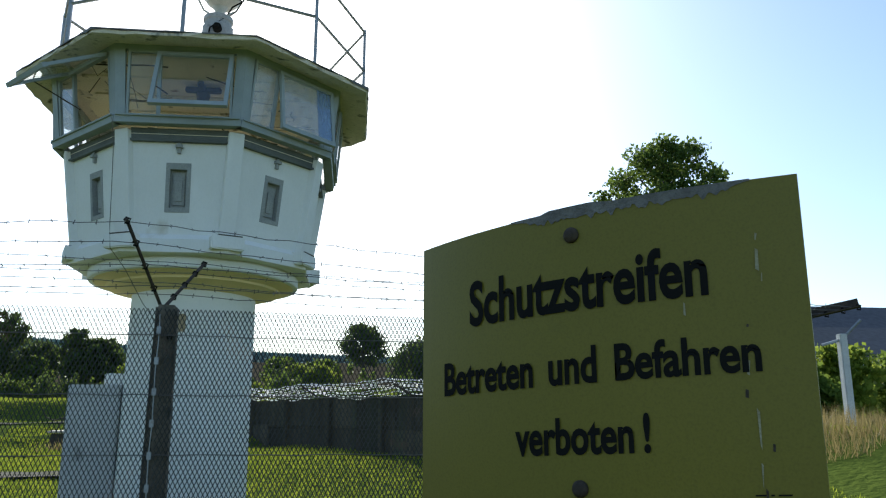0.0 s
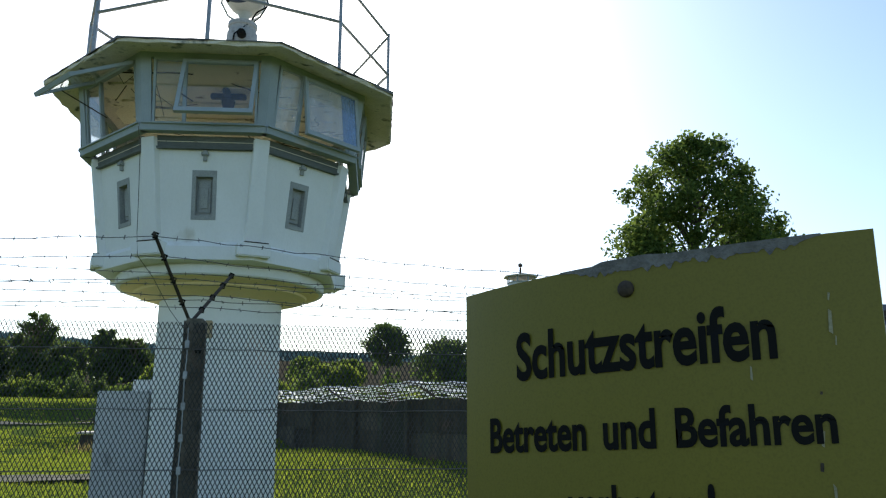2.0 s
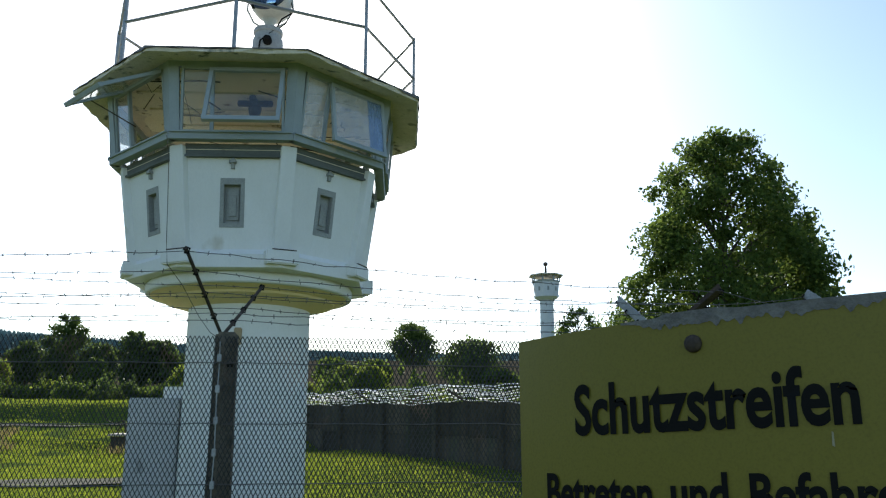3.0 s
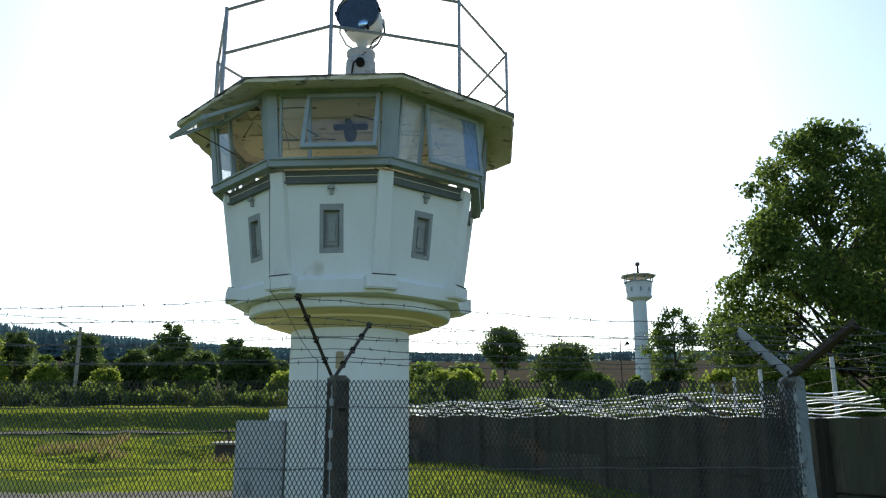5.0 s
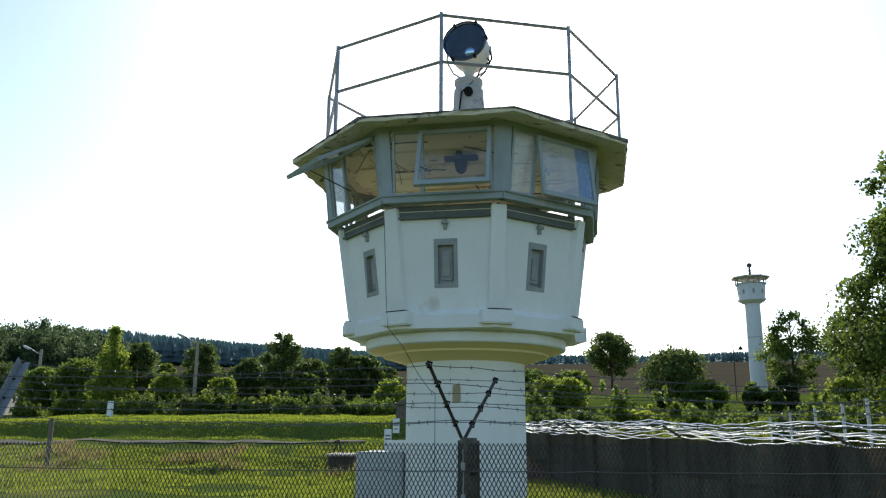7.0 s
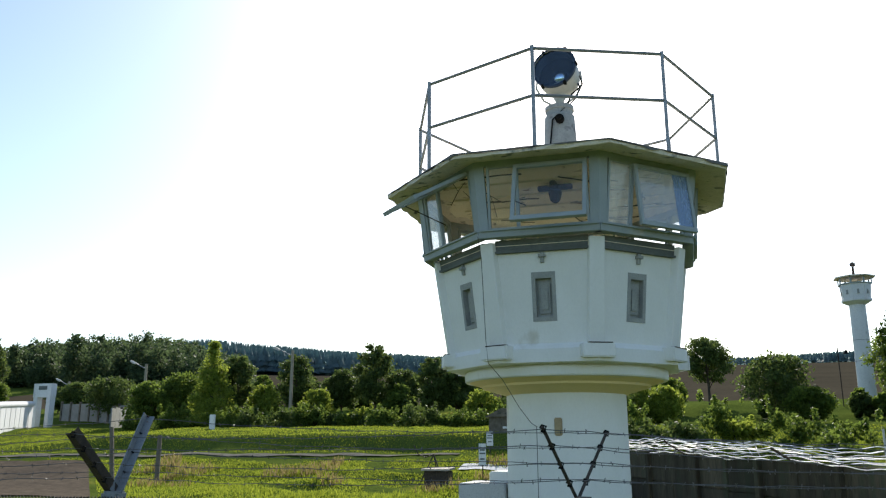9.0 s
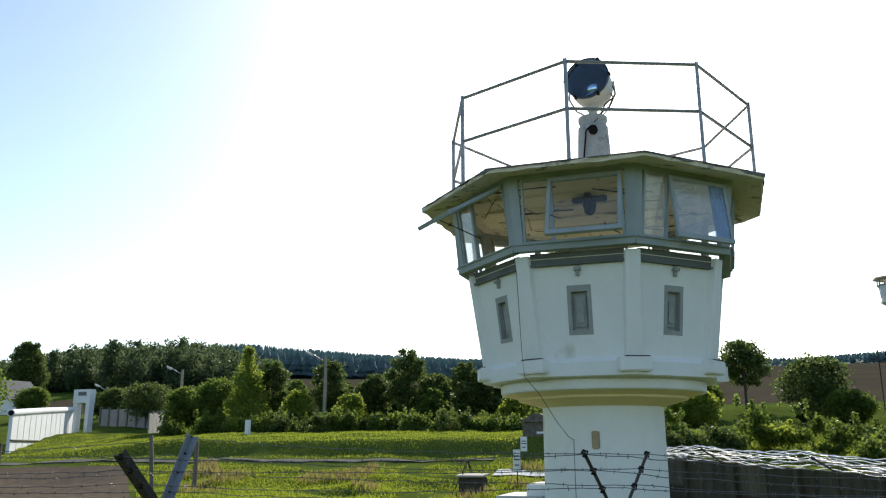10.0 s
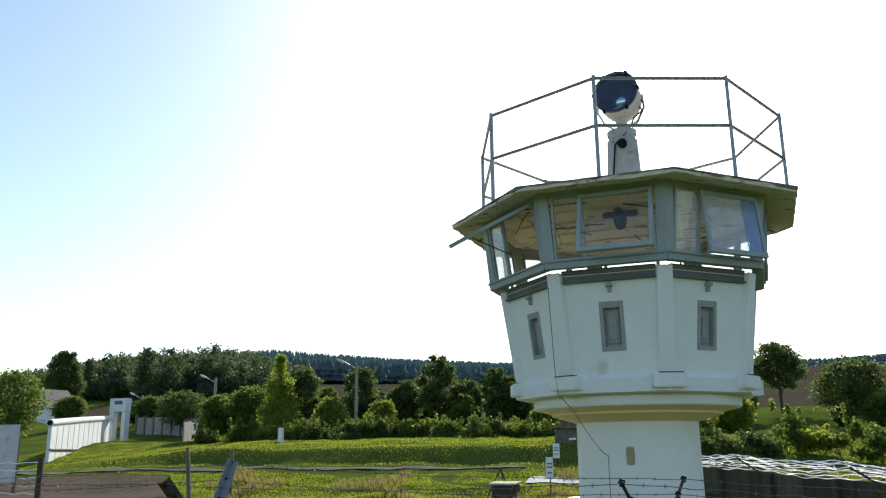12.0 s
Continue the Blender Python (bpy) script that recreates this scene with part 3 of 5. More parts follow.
def build_searchlight():
    s = thing("searchlight", (0.05, 0, 5.0), "large round searchlight with mirror on a conical stand", "searchlight")
    bm = bmesh.new()
    lathe(bm, [(0.225, 0.0), (0.20, 0.70), (0.185, 1.0), (0.165, 1.02), (0.165, 1.07), (0.18, 1.08), (0.18, 1.13), (0.06, 1.17)], 28)
    part("stand", bm, STAND_PAINT, s, "pale grey conical stand", smooth=False)
    bm = bmesh.new()
    lathe(bm, [(0.055, 0.0), (0.055, 0.06), (0.03, 0.07), (0.03, 0.11)], 14, pose(0.03, -0.19, 0.90, 90, 0, 0))
    part("connector", bm, BLACK, s)
    axis_m = look((0.0, 0.0, 1.58), (-0.13, -1.0, 1.73))
    # local -Z is the beam's way
    bm = bmesh.new()
    lathe(bm, [(0.26, -0.20), (0.275, -0.20), (0.275, -0.15), (0.262, -0.14), (0.262, 0.05), (0.245, 0.16), (0.19, 0.27), (0.10, 0.34), (0.03, 0.36)], 36, axis_m, closed=False)
    part("drum", bm, LAMP_BODY, s)
    bm = bmesh.new()
    lathe(bm, [(0.258, -0.205), (0.282, -0.205), (0.282, -0.16), (0.258, -0.16), (0.252, -0.16), (0.25, 0.0), (0.258, 0.02)], 36, axis_m, closed=False)
    part("rim", bm, LAMP_BLUE, s, "dark blue rim and inside")
    bm = bmesh.new()
    lathe(bm, [(0.25, 0.0), (0.20, 0.08), (0.12, 0.13), (0.02, 0.15)], 36, axis_m)
    part("reflector", bm, MIRROR, s, "bright mirror", smooth=True)
    bm = bmesh.new()
    lathe(bm, [(0.255, -0.18), (0.255, -0.174)], 36, axis_m)
    gl = part("front_glass", bm, LAMP_GLASS, s)
    gl.visible_shadow = False
    bm = bmesh.new()
    lathe(bm, [(0.06, 1.16), (0.055, 1.24), (0.09, 1.32), (0.17, 1.42)], 20, Matrix.Translation((0, 0.06, 0)))
    part("neck", bm, LAMP_BODY, s, "pale flared neck under the drum", smooth=True)
    for sx in (-1, 1):
        bm = bmesh.new()
        tube(bm, [(sx * 0.275, 0.05, 1.62), (sx * 0.29, 0.05, 1.45), (sx * 0.20, 0.04, 1.27), (sx * 0.04, 0, 1.15)], 0.014, 6)
        part("yoke_arm", bm, LAMP_BODY, s)
    for i in range(6):
        g = i * math.tau / 6
        bm = bmesh.new()
        box(bm, (0.283 * math.cos(g), 0.283 * math.sin(g), -0.18), (0.03, 0.03, 0.06), axis_m)
        part("clip", bm, BLACK, s)
    bm = bmesh.new()
    tube(bm, [(0.2, 0.1, 1.55), (0.27, 0.0, 1.38), (0.17, -0.05, 1.28), (0.12, -0.12, 1.12), (-0.06, -0.21, 0.9), (-0.1, -0.23, 0.5)], 0.011, 5)
    tube(bm, [(0.25, 0.05, 1.60), (0.30, 0.0, 1.42), (0.22, -0.05, 1.22), (0.1, -0.1, 1.08)], 0.008, 5)
    part("cable", bm, BLACK, s)


build_searchlight()


# ---- warning sign ----
SIGN_C, SIGN_U = Vector((2.178, -8.4275, 0)), Vector((0.7405, -0.6721, 0))
SIGN_N = Vector((-0.6721, -0.7405, 0))


def sign_pt(u, z, off=0.0):
    return SIGN_C + SIGN_U * u + SIGN_N * (0.05 * (1 - (u / 0.3) ** 2) + off) + Vector((0, 0, z + 0.010 * (u / 0.3)))


def sign_text(body, u0, u1, z0, z1, parent):
    cu = bpy.data.curves.new("letters", "FONT")
    cu.body = body
    cu.offset = 0.027
    cu.resolution_u = 4
    tmp = new("letters", cu)
    me = bpy.data.meshes.new_from_object(tmp.evaluated_get(bpy.context.evaluated_depsgraph_get()))
    bpy.data.objects.remove(tmp)
    bm = bmesh.new()
    bm.from_mesh(me)
    bmesh.ops.triangulate(bm, faces=bm.faces)
    xs = [v.co.x for v in bm.verts]
    for i in range(1, 40):
        cut = min(xs) + (max(xs) - min(xs)) * i / 40
        bmesh.ops.bisect_plane(bm, geom=bm.verts[:] + bm.edges[:] + bm.faces[:], plane_co=(cut, 0, 0), plane_no=(1, 0, 0))
    xs = [v.co.x for v in bm.verts]
    top = max(v.co.y for v in bm.verts)
    x0, w = min(xs), max(xs) - min(xs)
    for v in bm.verts:
        v.co = sign_pt(u0 + (v.co.x - x0) / w * (u1 - u0), z0 + v.co.y / top * (z1 - z0), 0.0022)
    part("lettering", bm, BLACK, parent, "black painted word " + body.strip("!"))


def build_sign():
    s = thing("warning_sign", (2.178, -8.4275, 0), "bowed yellow metal warning sign with black lettering and peeling top edge", "sign")
    s.location = (0, 0, 0)
    zt, zb, n = 1.302, 0.868, 28
    rng = random.Random(3)
    bm = bmesh.new()
    grid = {}
    for side, off in ((0, 0.0), (1, -0.003)):
        for i in range(n + 1):
            u = -0.3 + 0.6 * i / n
            for j in range(9):
                grid[side, i, j] = bm.verts.new(sign_pt(u, zb + (zt - zb) * j / 8, off))
    for i in range(n):
        for j in range(8):
            bm.faces.new([grid[0, a, b] for a, b in ((i, j), (i + 1, j), (i + 1, j + 1), (i, j + 1))])
            bm.faces.new([grid[1, a, b] for a, b in ((i, j + 1), (i + 1, j + 1), (i + 1, j), (i, j))])
    rim = [(i, 0) for i in range(n + 1)] + [(n, j) for j in range(1, 9)] + [(i, 8) for i in range(n - 1, -1, -1)] + [(0, j) for j in range(7, 0, -1)]
    for a, b in zip(rim, rim[1:] + rim[:1]):
        bm.faces.new((grid[0, *a], grid[1, *a], grid[1, *b], grid[0, *b]))
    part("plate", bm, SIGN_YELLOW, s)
    # bare metal where the paint has come off along the top
    bm = bmesh.new()
    m = 120
    prev = None
    for i in range(m + 1):
        u = -0.10 + 0.345 * i / m
        env = smoothstep(-0.10, -0.03, u) * smoothstep(0.245, 0.20, u)
        d = 0.002 + env * (0.010 + 0.010 * abs(noise.noise((u * 40, 2, 0))) + 0.008 * noise.noise((u * 130, 7, 0)))
        rise = 0.004 * smoothstep(-0.05, -0.03, u) * smoothstep(0.07, 0.03, u)
        pair = [bm.verts.new(sign_pt(u, zt - max(d, 0.001), 0.0012)), bm.verts.new(sign_pt(u, zt + 0.001 + rise, 0.0012)),
                bm.verts.new(sign_pt(u, zt + 0.001 + rise, -0.004)), ]
        if prev:
            for a, b in ((0, 1), (1, 2)):
                bm.faces.new((prev[a], pair[a], pair[b], prev[b]))
        prev = pair
    part("bare_edge", bm, BARE_METAL, s, "bare grey metal where paint has flaked")
    for z in (1.264, 0.916):
        bm = bmesh.new()
        c = sign_pt(0.003, z, 0)
        rot = SIGN_N.to_track_quat("Z", "Y").to_matrix().to_4x4()
        lathe(bm, [(0.0115, 0.0), (0.0115, 0.003), (0.009, 0.007), (0.004, 0.009)], 18, Matrix.Translation(c) @ rot)
        part("bolt_head", bm, RUST, s, "dark round bolt", smooth=True)
    sign_text("Schutzstreifen", -0.185, 0.187, 1.158, 1.226, s)
    sign_text("Betreten", -0.243, -0.066, 1.056, 1.105, s)
    sign_text("und", -0.04, 0.034, 1.056, 1.105, s)
    sign_text("Befahren", 0.06, 0.242, 1.056, 1.104, s)
    sign_text("verboten", -0.099, 0.081, 0.962, 1.010, s)
    sign_text("!", 0.094, 0.103, 0.962, 1.011, s)
    # scratches and specks
    for (u, z, w, h) in ((0.246, 1.195, 0.004, 0.030), (0.25, 1.172, 0.003, 0.012), (0.226, 1.06, 0.003, 0.02), (0.233, 0.985, 0.0025, 0.05),
                         (0.155, 1.14, 0.0025, 0.018), (0.232, 0.93, 0.002, 0.03), (0.247, 1.225, 0.002, 0.01)):
        bm = bmesh.new()
        bm.faces.new([bm.verts.new(sign_pt(u + a * w + rng.uniform(-0.001, 0.001), z + b * h, 0.0016)) for a, b in ((-0.5, -0.4), (0.4, -0.5), (0.6, 0.4), (-0.3, 0.5))])
        part("scratch", bm, SCRATCH, s)
    for (u, z, w, h) in ((0.222, 1.028, 0.004, 0.011), (0.247, 0.962, 0.003, 0.010), (0.229, 1.112, 0.003, 0.004), (0.235, 0.9, 0.003, 0.03), (0.03, 0.885, 0.002, 0.01)):
        bm = bmesh.new()
        bm.faces.new([bm.verts.new(sign_pt(u + a * w, z + b * h, 0.0016)) for a, b in ((-0.5, -0.4), (0.4, -0.5), (0.6, 0.4), (-0.3, 0.5))])
        part("chip", bm, RUST, s)
    # maker's imprint, too small to read
    bm = bmesh.new()
    for u0, u1 in ((0.222, 0.236), (0.239, 0.243), (0.247, 0.262)):
        bm.faces.new([bm.verts.new(sign_pt(u, z, 0.0016)) for u, z in ((u0, 0.906), (u1, 0.906), (u1, 0.908), (u0, 0.908))])
    part("imprint", bm, BLACK, s)
    bm = bmesh.new()
    base = sign_pt(0.003, 0, -0.03)
    gz = ground_z(base.x, base.y)
    tube(bm, [(base.x, base.y, gz - 0.2), (base.x, base.y, 1.285)], 0.024, 10)
    part("post", bm, STEEL, s, "grey steel pipe")


build_sign()


# ---- expanded metal fence with barbed wire ----
POSTS = [(-4.87, -5.23), (-2.22, -4.95), (0.776, -4.80), (3.39, -4.49), (4.6, -4.72)]
FENCE_TOP = 1.70
ARM_ROOT = Vector((-0.032, 0.015, 0))


def build_fence_post(fence, x, y, ang, steel):
    gz = ground_z(x, y)
    h = 1.73 - gz
    bm = bmesh.new()
    hexa(bm, [(-0.075, -0.075, -0.3), (0.075, -0.075, -0.3), (0.075, 0.075, -0.3), (-0.075, 0.075, -0.3),
              (-0.06, -0.06, h), (0.06, -0.06, h), (0.06, 0.06, h), (-0.06, 0.06, h)])
    bmesh.ops.bevel(bm, geom=list(bm.edges), offset=0.014, segments=2, affect="EDGES")
    long_edges = [e for e in bm.edges if e.calc_length() > 0.5]
    bmesh.ops.subdivide_edges(bm, edges=long_edges, cuts=26, use_grid_fill=True)
    for v in bm.verts:
        v.co += 0.005 * noise.noise_vector(v.co * 9 + Vector((x, y, 0)))
    p = part("post", bm, POST_PAINT if steel else CONCRETE, fence, "weathered concrete post")
    p.location = (x, y, gz)
    p.rotation_euler = (0, 0, ang)
    for z in np.arange(0.35, h - 0.05, 0.17):
        bm = bmesh.new()
        box(bm, (-0.028, -0.088, z), (0.024, 0.018, 0.042), bevel=0.003)
        part("clip", bm, STEEL, p)
    bm = bmesh.new()
    tube(bm, [(-0.028 + 0.003 * math.sin(q * 2.1), -0.086, h - 0.06 - (h - 0.2) * q / 12) for q in range(13)], 0.004, 5)
    part("lacing_wire", bm, STEEL, p)
    if not steel:
        bm = bmesh.new()
        box(bm, (0.03, -0.07, h - 0.19), (0.028, 0.02, 0.02))
        part("bolt_hole", bm, BLACK, p)
    tips = ((-0.154, -0.504, 0.377), (0.183, 0.493, 0.363)) if not steel else (((0.31, -0.22, 0.05), (-0.2, 0.35, 0.3)) if x > 4 else ((0.19, -0.44, 0.24), (-0.125, 0.42, 0.30)) if x > 0 else ((-0.08, -0.38, 0.36), (0.0, 0.33, 0.48)))
    for i, t in enumerate(tips):
        bm = bmesh.new()
        root = Vector((0, 0, 0)) if steel else ARM_ROOT
        a, b = root + Vector((0, 0, h - 0.02)), root + Vector((0, 0, h)) + Vector(t)
        if steel:
            d = (b - a).normalized()
            sx = d.cross(Vector((0, 0, 1))).normalized()
            up = sx.cross(d)
            for du, dv, wu, wv in ((0, 0.025, 0.006, 0.06), (0.027, 0, 0.06, 0.006)):
                pts = []
                for q in (a, b):
                    for e, f in ((-1, -1), (1, -1), (1, 1), (-1, 1)):
                        pts.append(q + sx * (du + e * wu / 2) + up * (dv + f * wv / 2))
                hexa(bm, pts)
            part("arm", bm, RUST if i == 0 else STEEL, p, "angle iron arm")
        else:
            tube(bm, [a, b], 0.0105, 6)
            part("arm", bm, RUST, p, "thin rusted steel arm")
        for k in (0.25, 0.5, 0.75, 0.98):
            bm = bmesh.new()
            c = a.lerp(b, k)
            tube(bm, [c + Vector((-0.012, 0, -0.013)), c + Vector((0.010, 0, -0.016)), c + Vector((0.016, 0, 0.010)), c + Vector((-0.006, 0, 0.017)), c + Vector((-0.016, 0, 0.0))], 0.0062, 5)
            part("insulator", bm, BLACK, p)
    return tips, h + gz


def barbed(bm, a, b, sag, rng, step=0.11, r=0.0022, wob=0.006):
    """One strand with its barbs."""
    a, b = Vector(a), Vector(b)
    n = max(8, int((b - a).length / 0.12))
    pts = []
    for i in range(n + 1):
        k = i / n
        p = a.lerp(b, k)
        p.z -= 4 * sag * k * (1 - k)
        p += Vector((0, rng.uniform(-wob, wob), rng.uniform(-wob, wob)))
        pts.append(p)
    tube(bm, pts, r, 4)
    L = (b - a).length
    for i in range(1, int(L / step)):
        k = i * step / L
        p = pts[int(k * n)].lerp(pts[min(n, int(k * n) + 1)], k * n - int(k * n))
        for _ in range(2):
            d = Vector((rng.uniform(-0.4, 0.4), rng.uniform(-1, 1), rng.uniform(-1, 1))).normalized() * 0.014
            tube(bm, [p - d, p + d], r * 0.8, 3)


def build_fence():
    rng = random.Random(11)
    tops = []
    fence = thing("mesh_fence", (0, 0, 0), "expanded metal fence on concrete posts with slanted steel arms", "fence")
    for i, (x, y) in enumerate(POSTS):
        ang = math.atan2(0.29, 2.65)
        steel = i in (1, 3, 4)
        tips, ztop = build_fence_post(fence, x, y, ang, steel)
        m = Matrix.Translation((x, y, 1.73)) @ Matrix.Rotation(ang, 4, "Z")
        root = Vector((0, 0, 0)) if steel else ARM_ROOT
        tops.append([[m @ (root + Vector(t) * k) for k in (0.25, 0.5, 0.75, 0.98)] for t in tips])
    POST_TIPS.extend(tops)
    wires = thing("barbed_wire", (0, 0, 0), "strands of rusty barbed wire strung above the mesh fence", "barbed wire")
    for i in range(len(POSTS) - 1):
        for side in range(2):
            for j in range(4):
                bm = bmesh.new()
                barbed(bm, tops[i][side][j], tops[i + 1][side][j], rng.uniform(0.01, 0.05), rng)
                part("strand", bm, WIRE, wires)
    # panels of expanded metal: upright zigzag strips that meet at their corners
    PANELS = len(POSTS) - 2
    cell, hh, w, dep = 0.0245, 0.0240, 0.0058, 0.003
    for i in range(PANELS):
        (x0, y0), (x1, y1) = POSTS[i], POSTS[i + 1]
        d = Vector((x1 - x0, y1 - y0, 0))
        L = d.length
        d.normalize()
        nrm = Vector((d.y, -d.x, 0))
        o = Vector((x0, y0, 0)) + nrm * 0.085
        verts, faces = [], []
        low = -0.35
        rows = int((FENCE_TOP - low) / hh)
        for c in range(int(L / (cell / 2))):
            for s in (1,):
                pts = [(c * cell / 2 + (cell / 4 if (r + c) % 2 else -cell / 4), FENCE_TOP - r * hh) for r in range(rows + 1)]
                for r in range(rows):
                    k = len(verts)
                    for (sx, z) in (pts[r], pts[r + 1]):
                        bulge = 0.004 * math.sin(sx * 7 + z * 3)
                        for e, f in ((-w / 2, 0), (w / 2, dep)):
                            q = o + d * (sx + e) + nrm * (f + bulge)
                            verts.append((q.x, q.y, z))
                        q = o + d * sx + nrm * (bulge - 0.003)
                        verts.append((q.x, q.y, z + 0.002))
                    faces += [(k, k + 1, k + 4, k + 3), (k + 1, k + 2, k + 5, k + 4), (k + 2, k, k + 3, k + 5)]
        panel = part("expanded_metal", (verts, faces), MESH_STEEL, fence)
        panel["kind"] = "stuff"
        for z in (1.55, 1.22, 0.90, 0.58, 0.25):
            bm = bmesh.new()
            a, b = o + nrm * 0.008, o + d * L + nrm * 0.008
            pts = [a.lerp(b, q / 24) + Vector((0, 0, z + rng.uniform(-0.004, 0.004))) for q in range(25)]
            tube(bm, pts, 0.003, 4)
            part("tension_wire", bm, WIRE, panel)
    # mesh returning round the corner post
    verts, faces = [], []
    o, d = Vector((3.30, -4.60, 0)), Vector((-0.05, 0.22, 0))
    L = d.length
    d.normalize()
    nrm = Vector((d.y, -d.x, 0))
    for c in range(int(L / (cell / 2))):
        for s in (1,):
            for r in range(34):
                k = len(verts)
                for rr in (r, r + 1):
                    sx, z = c * cell / 2 + (cell / 4 if (rr + c) % 2 else -cell / 4), FENCE_TOP - 0.06 - rr * hh
                    for e, f in ((-w, 0), (w, dep * 1.5)):
                        q = o + d * (sx + e) + nrm * f
                        verts.append((q.x, q.y, z))
                    q = o + d * sx - nrm * 0.004
                    verts.append((q.x, q.y, z + 0.003))
                faces += [(k, k + 1, k + 4, k + 3), (k + 1, k + 2, k + 5, k + 4), (k + 2, k, k + 3, k + 5)]
    part("expanded_metal", (verts, faces), MESH_STEEL, fence)["kind"] = "stuff"


POST_TIPS = []
build_fence()


# ---- slab wall with wire entanglement ----
WALL_A, WALL_B = Vector((-2.5, 14.6, 0)), Vector((5.9, -0.66, 0))


def wall_top(p):
    return 1.655 + (p.y - 1.7) * 0.028


def build_slab_wall():
    w = thing("slab_wall", (0, 0, 0), "low wall of dark weathered concrete slabs between posts", "wall")
    d = (WALL_B - WALL_A)
    L = d.length
    d.normalize()
    nrm = Vector((-d.y, d.x, 0))
    if nrm.y > 0:
        nrm = -nrm
    rng = random.Random(21)
    rot = Matrix.Rotation(math.atan2(d.y, d.x), 4, "Z")
    n = int(L / 0.98)
    rows = 4
    for i in range(n):
        p = WALL_A + d * (i + 0.5) * L / n
        zt = wall_top(p)
        zb = ground_z(p.x, p.y) - 0.15
        h = (zt - zb) / 2
        for j in range(2):
            bm = bmesh.new()
            j1 = rng.uniform(-0.012, 0.012)
            m = Matrix.Translation((p.x, p.y, zb + h * (j + 0.5))) @ rot @ Matrix.Rotation(rng.uniform(-0.012, 0.012), 4, "Y")
            box(bm, (0, j1, 0), (L / n - 0.012, 0.09, h - 0.01), m, 0.012)
            part("slab", bm, WALL_CONC, w)
    for i in range(0, n + 1, 2):
        p = WALL_A + d * i * L / n
        zt, zb = wall_top(p), ground_z(p.x, p.y) - 0.3
        bm = bmesh.new()
        m = Matrix.Translation((p.x, p.y, 0)) @ rot
        box(bm, (0, -0.07, (zt + zb) / 2 - 0.01), (0.13, 0.10, zt - zb - 0.02), m, 0.012)
        part("post", bm, WALL_CONC, w)
    bm = bmesh.new()
    q = -nrm * 0.05
    pts = []
    for dz in (-0.7, -0.03):
        for p, o in ((WALL_A, q), (WALL_B, q), (WALL_B, q - nrm * 0.05), (WALL_A, q - nrm * 0.05)):
            pts.append(p + o + Vector((0, 0, (ground_z(p.x, p.y) if dz < -0.1 else wall_top(p)) + dz)))
    hexa(bm, pts)
    part("backing", bm, WALL_CONC, w)
    # slanted arms that carry the wires
    ent = thing("wire_entanglement", (0, 0, 0), "tangle of bright zinc wire on slanted arms above the slab wall", "wire entanglement")
    s0 = ((Vector((4.66, 1.7, 0)) - WALL_A).dot(d))
    step = 3.55
    arms = []
    for k in range(-4, 3):
        s = s0 + k * step
        if s < 0 or s > L:
            continue
        p = WALL_A + d * s
        zt = wall_top(p)
        foot = Vector((p.x, p.y, zt - 0.02))
        lean = Vector((-0.40, 0.21, 0.27)) * (1.0 if k % 2 == 0 else 0.85)
        bm = bmesh.new()
        tube(bm, [foot - Vector((0, 0, 0.1)), foot, foot + lean], 0.022, 6)
        part("arm", bm, RUST, ent)
        bm = bmesh.new()
        tube(bm, [foot, foot + Vector((0.16, -0.02, 0.09))], 0.012, 5)
        part("strut", bm, RUST, ent)
    for j in range(9):
        k = j / 8
        bm = bmesh.new()
        pts = []
        ph = rng.uniform(0, 9)
        for i in range(121):
            s = L * i / 120
            p = WALL_A + d * s
            far = smoothstep(9, 0, s)
            sp = 0.12 + 0.55 * k + 0.12 * noise.noise((s * 0.25, ph, 1))
            z = wall_top(p) + 0.03 + 0.27 * k ** 0.8 - 0.05 * abs(math.sin((s - s0) / step * math.pi)) + 0.05 * noise.noise((s * 0.9, ph, 0))
            q = Vector((p.x, p.y, 0)) + Vector((-0.62, 0.32, 0)) * sp
            pts.append(Vector((q.x, q.y, z + 0.012 * math.sin(s * 9 + ph))))
        tube(bm, pts, 0.0085, 5)
        part("strand", bm, WIRE_BRIGHT, ent)
    for j in range(20):
        s = rng.uniform(0.5, L - 3)
        p = WALL_A + d * s
        bm = bmesh.new()
        a = Vector((p.x, p.y, wall_top(p) + rng.uniform(0, 0.1)))
        b = a + Vector((-rng.uniform(0.2, 0.5), rng.uniform(0.1, 0.4), rng.uniform(0.05, 0.25))) + d * rng.uniform(-0.6, 0.6)
        c = a.lerp(b, 0.5) + Vector((0, 0, rng.uniform(-0.06, 0.08)))
        tube(bm, [a, c, b], 0.007, 4)
        part("tie_wire", bm, WIRE_BRIGHT, ent)


build_slab_wall()


